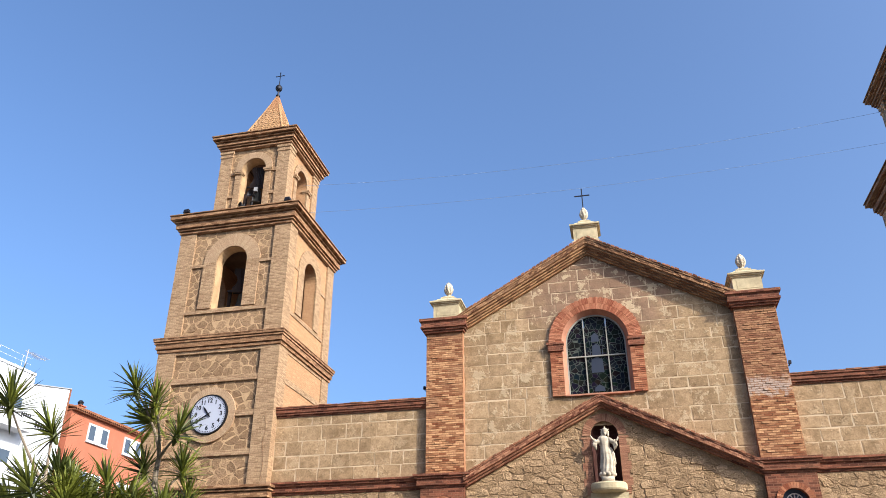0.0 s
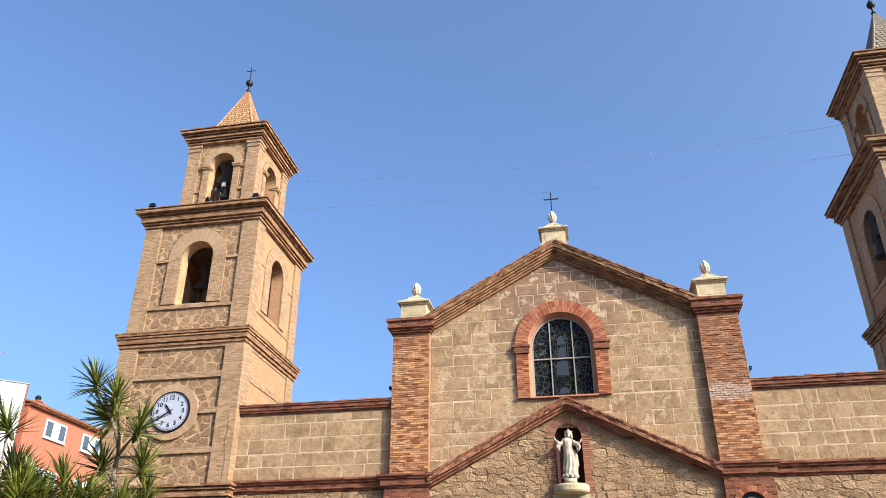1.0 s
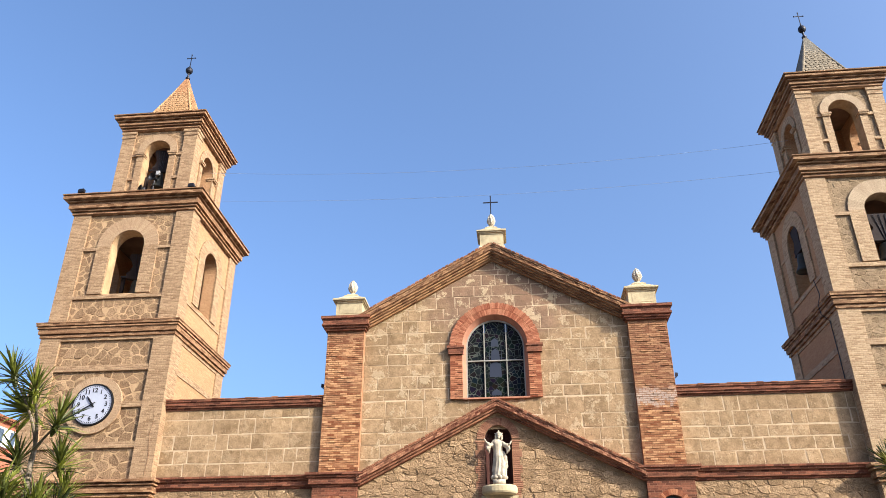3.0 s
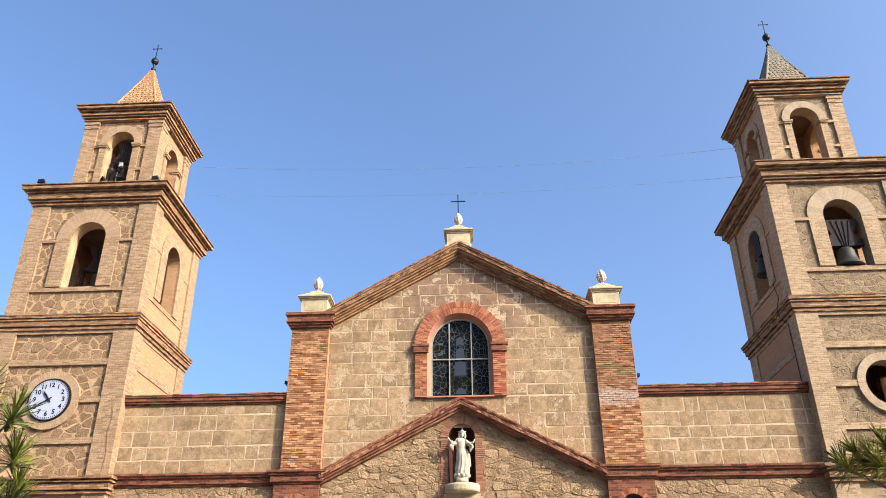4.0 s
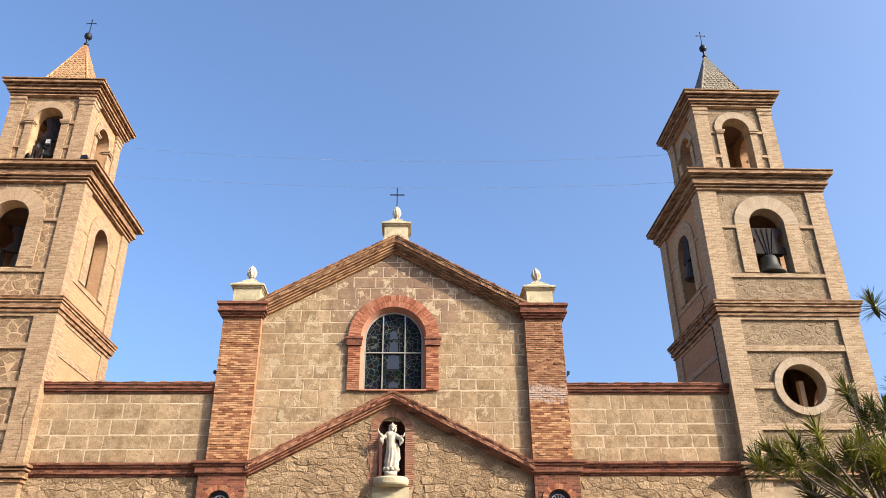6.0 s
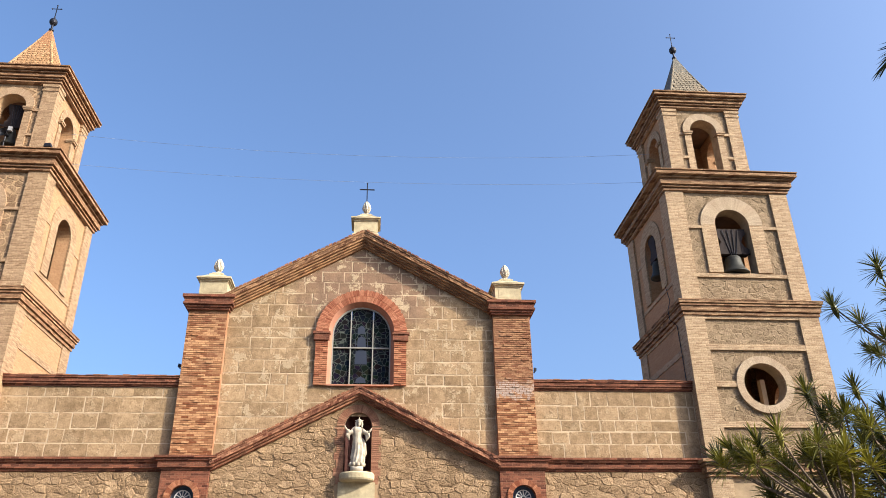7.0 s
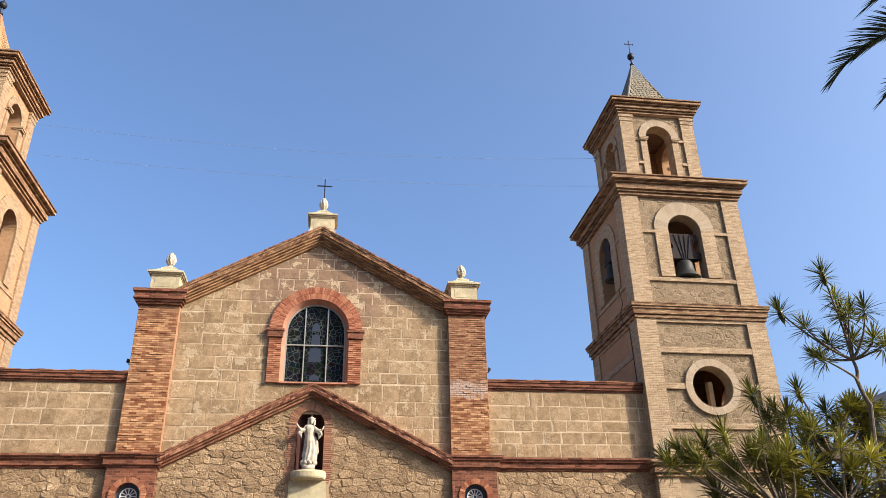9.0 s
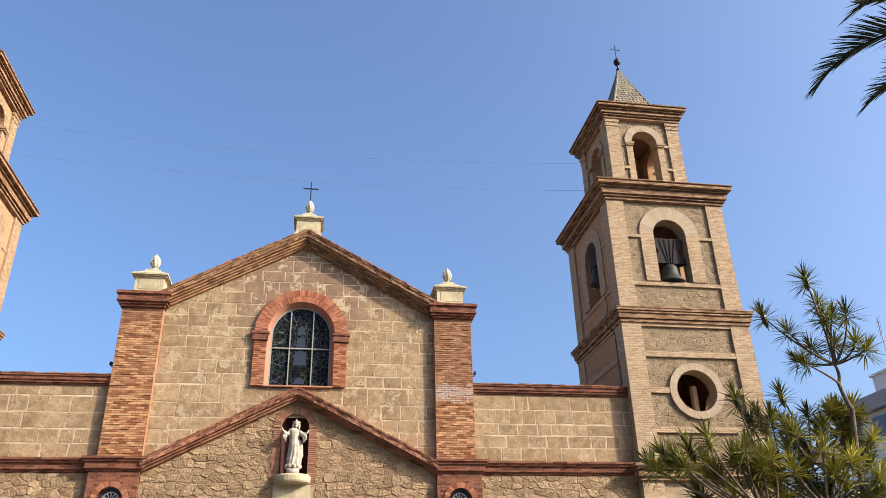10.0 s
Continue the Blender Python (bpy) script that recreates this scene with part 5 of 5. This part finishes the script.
part("coping", bm, M_GREYBLD, block, "grey coping")
part("edge_strip", boxed(HX + 0.002, HX + 0.05, 12.42, 12.52, 13.4, 15.5), M_ROOFTILE, block, "dark red strip down the corner")
for zz in (14.3, 11.4, 8.5, 5.6):
    part("balcony", boxed(HX + 0.002, HX + 0.9, -8.6, 9.0, zz - 2.35, zz - 1.35), M_WHITE, block, "white balcony front")
    part("balcony_recess", boxed(HX + 0.004, HX + 0.03, -8.4, 8.8, zz - 1.34, zz - 0.35), M_PALE, block)
    for i in range(9):
        y = -7.6 + i * 1.95
        for j in range(5):
            part("vent_slot", boxed(HX + 0.9, HX + 0.91, y + j * 0.16, y + j * 0.16 + 0.11, zz - 1.66, zz - 1.42), M_BLACK, block)
    for i in range(6):
        y = -7.0 + i * 2.9
        part("window", boxed(HX + 0.032, HX + 0.06, y, y + 1.3, zz - 1.3, zz - 0.45), M_GLASS, block)
for zz in (12.6, 9.7):
    for j in range(5):
        part("vent_slot", boxed(HX + 0.004, HX + 0.02, 10.2 + j * 0.22, 10.36 + j * 0.22, zz, zz + 0.3), M_BLACK, block)
rail = thing("roof_railing", "white metal railing on the roof terrace", "railing", (HX - 0.1, 0, 15.5))
for y in [-8 + 1.8 * i for i in range(10)]:
    bm = bmesh.new()
    tube(bm, [(0, y, 0), (0, y, 0.72)], 0.009, 6)
    part("post", bm, M_FRAME, rail)
for z in (0.72, 0.38):
    bm = bmesh.new()
    tube(bm, [(0, -8.6, z), (0, 8.9, z)], 0.008, 6)
    part("rail", bm, M_FRAME, rail)
ant = thing("tv_antenna", "metal television antenna on a mast", "antenna", (HX - 0.5, 8.9, 15.35))
bm = bmesh.new()
tube(bm, [(0, 0, 0), (0, 0, 1.5)], 0.03, 6)
part("mast", bm, M_GREYBLD, ant)
bm = bmesh.new()
tube(bm, [(0, -0.2, 1.35), (0, 1.5, 1.3)], 0.02, 6)
part("boom", bm, M_GREYBLD, ant)
for i in range(9):
    bm = bmesh.new()
    y = 0.1 + i * 0.16
    tube(bm, [(-0.35, y, 1.33), (0.35, y, 1.33)], 0.012, 5)
    part("rod", bm, M_GREYBLD, ant)

FAR = 1.55                      # the houses stand farther off, and are larger by as much
for ob in (house, block, rail, ant):
    ob.location = Vector((EX, EY, EZ)) + (ob.location - Vector((EX, EY, EZ))) * FAR
    ob.scale = (FAR, FAR, FAR)

RX = 32.0
far = thing("modern_block", "grey modern block with a pale rooftop box", "house", (0, 0, 0))
part("wall", boxed(RX, RX + 10, -8.0, 14.9, 0, 12.1), M_PALE, far)
part("fascia", boxed(RX - 0.5, RX + 10, -8.2, 15.05, 12.1, 12.95), M_GREYBLD, far, "grey concrete fascia")
bm = bmesh.new()
box(bm, RX - 0.3, RX + 8, -8, 10.9, 12.95, 13.85)
box(bm, RX - 0.4, RX + 8, -8, 11.0, 13.854, 13.98)
part("roof_box", bm, M_PALE, far, "pale rooftop box")
for zz in (10.6, 7.6):
    for i in range(8):
        y = -6.5 + i * 2.8
        win = part("window", boxed(RX - 0.06, RX - 0.002, y, y + 1.9, zz, zz + 1.3), M_WHITE, far)
        part("pane", boxed(RX - 0.07, RX - 0.062, y + 0.08, y + 1.82, zz + 0.08, zz + 1.22), M_GLASS, win)
ant2 = thing("roof_mast", "thin roof mast with short rods", "antenna", (RX + 0.6, 10.3, 13.98))
bm = bmesh.new()
tube(bm, [(0, 0, 0), (0, 0, 3.3)], 0.03, 6)
part("mast", bm, M_GREYBLD, ant2)
for i in range(4):
    bm = bmesh.new()
    tube(bm, [(-0.3, -0.5, 2.4 + 0.25 * i), (0.3, 0.5, 2.4 + 0.25 * i)], 0.018, 5)
    part("rod", bm, M_GREYBLD, ant2)


# ---- dracaena trees ----
def leaf_into(bm, base, way, length, width, droop, roll):
    """One narrow tapering leaf with a folded midrib."""
    way = Vector(way).normalized()
    side = way.cross(Vector((0, 0, 1)))
    side = side.normalized() if side.length > 1e-3 else Vector((1, 0, 0))
    side = Matrix.Rotation(roll, 3, way) @ side
    up = side.cross(way).normalized()
    base = Vector(base)
    rows = []
    for f, wf in ((0.0, 0.7), (0.3, 1.0), (0.62, 0.8), (0.85, 0.42)):
        c = base + way * (length * f) + Vector((0, 0, -droop * length * f * f))
        w = width * wf / 2
        rows.append([bm.verts.new(c - side * w + up * w * 0.35), bm.verts.new(c), bm.verts.new(c + side * w + up * w * 0.35)])
    tip = bm.verts.new(base + way * length + Vector((0, 0, -droop * length)))
    for a, b in zip(rows, rows[1:]):
        bm.faces.new((a[0], a[1], b[1], b[0]))
        bm.faces.new((a[1], a[2], b[2], b[1]))
    bm.faces.new((rows[-1][0], rows[-1][1], tip))
    bm.faces.new((rows[-1][1], rows[-1][2], tip))


def leaf_ways(rng, n, spread):
    out = []
    for i in range(n):
        a = 2.39996 * i + rng.uniform(-0.3, 0.3)
        f = (i + 0.5) / n
        e = radians(88 - spread * f ** 0.8 + rng.uniform(-10, 10))
        out.append((math.cos(a) * math.cos(e), math.sin(a) * math.cos(e), math.sin(e), f))
    return out


def tuft_mesh(mat, n, length, width, spread, seed):
    rng = random.Random(seed)
    bm = bmesh.new()
    for x, y, z, f in leaf_ways(rng, n, spread):
        leaf_into(bm, (0.02 * x, 0.02 * y, -0.10 * f + 0.04), (x, y, z), length * rng.uniform(0.75, 1.1), width * rng.uniform(0.8, 1.2), rng.uniform(0.0, 0.16) + 0.12 * f, rng.uniform(-0.5, 0.5))
    me = bpy.data.meshes.new("leaf_tuft")
    bm.to_mesh(me)
    bm.free()
    me.materials.append(mat)
    return me


def single_leaf(mat, length, width, droop, seed):
    bm = bmesh.new()
    leaf_into(bm, (0, 0, 0), (1, 0, 0.0), length, width, droop, 0.1 * seed)
    me = bpy.data.meshes.new("leaf")
    bm.to_mesh(me)
    bm.free()
    me.materials.append(mat)
    return me


def limb(a, b, bend, rng):
    a, b = Vector(a), Vector(b)
    mid = (a + b) / 2 + Vector((rng.uniform(-bend, bend), rng.uniform(-bend, bend), -bend * 0.8))
    return [a * (1 - t) ** 2 + mid * (2 * t * (1 - t)) + b * t * t for t in (i / 7 for i in range(8))]


def dracaena(label, base, crotches, tufts, length, width, n, spread, leaf, bark, picked, seed, thick=0.05, extra=0, low=0.0):
    """tufts: where each tuft sits, and for some its lean across and up."""
    rng = random.Random(seed)
    tufts = list(tufts) + [(p[0] + rng.uniform(-0.16, 0.16), p[1] + rng.uniform(0.05, 0.4), p[2] + rng.uniform(-0.16, 0.03)) for p in tufts for _ in range(extra if p[2] < low else 0)]
    tree = thing("dracaena_tree", label, "tree", base, group="dracaena trees")
    bm = bmesh.new()
    b0 = Vector(base)
    prev, r = Vector((0, 0, 0)), thick * 1.5
    nodes = [Vector(c) - b0 for c in crotches]
    for c in nodes:
        tube(bm, limb(prev, c, 0.035, rng), [r * (1 - 0.035 * i) for i in range(8)], 9)
        prev, r = c, r * 0.8
    part("trunk", bm, bark, tree)
    meshes = [tuft_mesh(leaf, n, length, width, spread, seed * 10 + i) for i in range(4)]
    leaves = [single_leaf(leaf, length, width, 0.05 + 0.06 * i, i) for i in range(4)]
    for i, p in enumerate(tufts):
        q = Vector(p[:3]) - b0
        start = min(nodes, key=lambda c: (c - q).length + (0.6 if c.z > q.z - 0.02 else 0))
        bm = bmesh.new()
        pts = limb(start, q, min(0.16, 0.22 * (q - start).length), rng)
        tube(bm, pts, [thick * 0.62 - thick * 0.05 * k for k in range(8)], 7)
        part("limb", bm, bark, tree)
        tilt = (pts[-1] - pts[-3]).normalized()
        axis = (tilt * 0.7 + Vector((rng.uniform(-0.25, 0.25), rng.uniform(-0.25, 0.25), 0.9))).normalized()
        if len(p) > 3:
            axis = Vector((p[3], rng.uniform(-0.35, 0.05), p[4])).normalized()
        m = Matrix.Translation(q) @ axis.to_track_quat('Z', 'Y').to_matrix().to_4x4() @ pose(0, 0, 0, 0, 0, rng.uniform(0, 360))
        k = rng.uniform(0.85, 1.1)
        if i in picked:
            crown = bmesh.new()
            lathe(crown, [(0.012, -0.12), (0.03, -0.06), (0.034, 0.0), (0.02, 0.06), (0.006, 0.10)], 8)
            tuft = part("leaf_tuft", crown, leaf, tree, m=m)
            for x, y, z, f in leaf_ways(rng, n, spread):
                lm = Matrix.Translation((0, 0, -0.10 * f + 0.04)) @ Vector((x, y, z)).to_track_quat('X', 'Z').to_matrix().to_4x4() @ Matrix.Scale(k * rng.uniform(0.75, 1.1), 4)
                part("leaf", rng.choice(leaves), None, tuft, m=lm)
        else:
            part("leaf_tuft", rng.choice(meshes), None, tree, m=m @ Matrix.Scale(k, 4))
    return tree


TUFT_A = [(-4.38, -19.94, 4.02, -0.29, 0.96), (-4.14, -19.9, 3.86, -0.1, 0.98), (-4.28, -19.7, 3.73, -0.87, 0.5), (-3.9, -19.8, 3.54, 0.41, 0.91), (-4.35, -19.6, 3.23, -0.32, 0.95), (-3.86, -19.65, 3.18, 0.05, 1.0), (-3.82, -19.55, 2.91, -0.06, 1.0)]
dracaena("slender dracaena tree with spiky green leaf tufts, sunlit", (-4.3, -19.4, 0), [(-4.16, -19.6, 2.3), (-4.17, -19.6, 2.95), (-4.2, -19.6, 3.35)], TUFT_A, 0.34, 0.028, 60, 88, M_LEAF, M_BARK, (0, 1, 3, 4, 5), 4, 0.034)
TUFT_B = [(-4.85, -21.1, 3.56, -0.1, 0.97), (-4.66, -20.7, 3.39, -0.4, 0.84), (-4.5, -21.0, 2.81, -0.55, 0.83), (-4.64, -20.5, 3.0, -0.22, 0.98), (-4.17, -20.4, 2.92, -0.2, 0.95), (-4.36, -20.7, 2.7, -0.23, 0.97), (-3.99, -20.2, 2.73, -0.17, 0.98), (-4.34, -20.3, 2.67, -0.12, 0.99), (-3.87, -19.9, 2.71, 0.18, 0.98), (-4.74, -20.9, 2.68, -0.64, 0.77), (-4.42, -20.6, 2.85, 0.1, 0.95), (-4.2, -20.3, 2.6, 0.1, 0.95)]
dracaena("bushy dracaena tree with dense spiky green leaf tufts", (-4.5, -20.5, 0), [(-4.5, -20.5, 1.6), (-4.52, -20.6, 2.3), (-4.59, -20.74, 2.9)], TUFT_B, 0.35, 0.028, 60, 94, M_LEAF, M_BARK, (0, 1, 2, 4), 6, 0.03, 1, 3.05)
TUFT_C = [(6.04, -19.8, 5.04), (5.5, -19.68, 4.62), (5.71, -19.75, 4.43), (6.22, -19.66, 4.83), (6.27, -19.65, 4.65), (6.38, -19.87, 4.63), (5.73, -19.89, 4.03), (6.37, -19.57, 4.37), (6.45, -19.8, 4.31), (6.55, -19.81, 4.23), (6.13, -19.5, 4.35), (6.16, -19.9, 4.55), (5.84, -19.6, 4.16)]
dracaena("tall dracaena tree with thin forked limbs and dark leaf tufts", (6.3, -19.4, 0), [(6.3, -19.5, 2.6), (6.28, -19.7, 3.6), (6.2, -19.7, 3.88), (6.21, -19.7, 4.1)], TUFT_C, 0.21, 0.015, 70, 108, M_LEAF_C, M_DARKBARK, (0, 1, 4), 8, 0.026)
TUFT_D = [(5.11, -19.46, 3.73), (5.42, -19.32, 3.61), (5.65, -19.46, 3.79), (5.97, -19.39, 3.61), (5.62, -19.59, 3.37), (6.49, -19.4, 3.68), (6.37, -19.3, 3.44), (6.63, -19.44, 3.35), (6.14, -19.35, 3.49), (6.28, -19.38, 3.68), (5.36, -19.62, 3.48), (6.59, -19.35, 3.6), (5.82, -19.2, 3.45), (6.05, -19.1, 3.3), (6.48, -19.2, 3.25)]
dracaena("spreading dracaena tree with dark green spiky leaf tufts", (5.6, -19.3, 0), [(5.6, -19.3, 1.7), (5.6, -19.35, 2.5), (5.5, -19.3, 2.95), (5.9, -19.4, 3.1)], TUFT_D, 0.23, 0.018, 66, 104, M_LEAF_D, M_DARKBARK, (0, 1, 2), 10, 0.028, 1, 3.7)
TUFT_E = [(4.1, -19.66, 3.09), (4.32, -19.78, 3.12), (4.48, -19.89, 3.21), (4.9, -19.55, 3.09), (5.22, -19.71, 3.09), (4.67, -19.61, 2.87), (5.08, -19.55, 2.9), (5.5, -19.61, 3.14), (5.67, -19.53, 2.88), (5.87, -19.74, 2.94), (6.4, -19.58, 3.03), (6.11, -19.72, 3.06), (5.77, -19.53, 2.76), (5.31, -19.55, 2.77), (6.27, -19.86, 2.85), (4.88, -19.85, 3.15), (4.22, -19.81, 2.96), (4.6, -19.51, 3.08), (5.43, -19.73, 2.96), (6.01, -19.65, 2.77), (6.22, -19.78, 2.7), (4.74, -19.7, 2.71), (5.08, -19.75, 2.98), (5.78, -19.76, 3.15)]
dracaena("dense low dracaena tree with dark green spiky leaf tufts", (5.5, -19.8, 0), [(5.5, -19.8, 1.5), (5.45, -19.8, 2.1), (5.1, -19.7, 2.5), (5.7, -19.75, 2.6)], TUFT_E, 0.23, 0.018, 66, 104, M_LEAF_D, M_DARKBARK, (0, 1, 2), 12, 0.028, 1, 3.2)


# ---- palm ----
def palm():
    c = Vector((7.0, -22.6, 6.1))
    th = thing("palm_tree", "palm tree with arching dark green feather fronds", "tree", (c.x, c.y, 0), group="palms")
    bm = bmesh.new()
    tube(bm, [(0.1 * math.sin(i * 0.5), 0, 6.1 * i / 14) for i in range(15)], [0.26 - 0.006 * i + 0.012 * (i % 2) for i in range(15)], 12)
    part("trunk", bm, M_DARKBARK, th)
    tips = [((-1.65, 0.9, 0.27), 0.95), ((-1.55, 0.25, 0.62), 0.8), ((-1.27, 0.72, -0.02), 0.5), ((0.9, 1.5, 0.6), 0.8), ((1.6, -0.3, 0.3), 0.8), ((0.3, -1.7, 0.5), 0.8), ((-0.6, -1.5, 0.4), 0.8), ((0.5, 0.6, 1.7), 0.5)]
    rng = random.Random(4)
    for tip, rise in tips:
        tip = Vector(tip)
        a = Vector((0, 0, 6.05))
        b = a + tip
        mid = a + tip * 0.55 + Vector((0, 0, rise))
        frond = bmesh.new()
        path = [a * (1 - t) ** 2 + mid * (2 * t * (1 - t)) + b * t * t for t in (i / 16 for i in range(17))]
        tube(frond, path, [0.022 - 0.0011 * i for i in range(17)], 6)
        stem = part("frond", frond, M_PALM, th)
        bm = bmesh.new()
        for i in range(66):
            t = 0.16 + 0.84 * i / 65
            p = a * (1 - t) ** 2 + mid * (2 * t * (1 - t)) + b * t * t
            d = ((mid - a) * (1 - t) + (b - mid) * t).normalized()
            side = d.cross(Vector((0, 0, 1))).normalized()
            up = side.cross(d)
            ln = 0.48 * math.sin(math.pi * min(0.80, 0.18 + 0.64 * t)) * rng.uniform(0.85, 1.1)
            for s in (-1, 1):
                leaf_into(bm, p, side * s * 0.75 + d * (0.7 + 0.6 * t) + up * (0.3 + rng.uniform(-0.12, 0.12)), ln, 0.022, rng.uniform(0.0, 0.25), rng.uniform(-0.6, 0.6))
        part("leaf_blade", bm, M_PALM, stem)


palm()

# ---- stones and bricks of the walls ----
lay(wall_gable, GABLE, 6.9, WIN_ZB - 0.02, gable_spans, 0.02, (0.40, 0.52), (0.5, 0.95), 0.012, 0.038, 11)
lay(wall_gable, GABLE, WIN_ZB, 14.5, gable_spans, 0.02, (0.38, 0.52), (0.45, 0.95), 0.012, 0.038, 13)
lay(wall_gable, GABLE, 14.5, 14.95, lambda a, b: [(-0.7, 0.1), (0.1, 0.7)], 0.02, (0.45, 0.45), (0.4, 0.8), 0.012, 0.038, 14)
rubble(wall_pediment, M_RUBBLE, -PX0, PX0, 5.2, 9.1, -0.06, (0.40, 0.23), 0.026, 0.014, 12, [(-0.74, 0.74, 4.5, NI_ZS), (0, NI_ZS, 0.70)], [(PED_S, 1, PED_APEX - 0.2), (-PED_S, 1, PED_APEX - 0.2)], 0.4, 0.45)
for i, (th, xa, xb) in enumerate(parapets):
    if th.name.startswith("wall_parapet"):
        lay(th, ASHLAR, 6.86, 9.28, lambda a, b: [(xa, xb)], 0.02, (0.40, 0.56), (0.45, 1.0), 0.010, 0.048, 40 + i)
    else:
        rubble(th, M_RUBBLE, xa, xb, 5.2, 6.4, -0.04, (0.40, 0.24), 0.026, 0.014, 50 + i, crag=0.45)

bm = bmesh.new()
box(bm, -0.5, 0.5, -1, 0, -0.5, 0.5)
bmesh.ops.recalc_face_normals(bm, faces=bm.faces)
me_brick = bpy.data.meshes.new("brick")
bm.to_mesh(me_brick)
bm.free()
me_brick.materials.append(M_PIERBRICK)
for s, th in zip((-1, 1), piers):
    rng = random.Random(60 + s)
    rest = bmesh.new()
    count, row, z = 0, 0, 6.90
    xa, xb = sorted((s * PX0, s * PX1))
    while z < 12.09:
        u = xa - (0.13 if row % 2 else 0.0) - rng.uniform(0, 0.03)
        while u < xb - 0.01:
            a, b = max(u, xa), min(u + 0.242, xb)
            u += 0.25
            if b - a < 0.03:
                continue
            d = 0.008 + 0.010 * rng.random() + (0.026 if rng.random() < 0.12 else 0.0)
            if 7.2 < z < 11.2 and count < 300:
                part("brick", me_brick, None, th, m=Matrix.LocRotScale(((a + b) / 2, -0.20, z + 0.038), None, (b - a - 0.016, d, 0.060)))
                count += 1
            else:
                box(rest, a + 0.008, b - 0.008, -0.20 - d, -0.20, z + 0.008, z + 0.068)
        z += 0.078
        row += 1
    tagged(part("bricks", rest, M_BRICKS, th), kind="stuff")
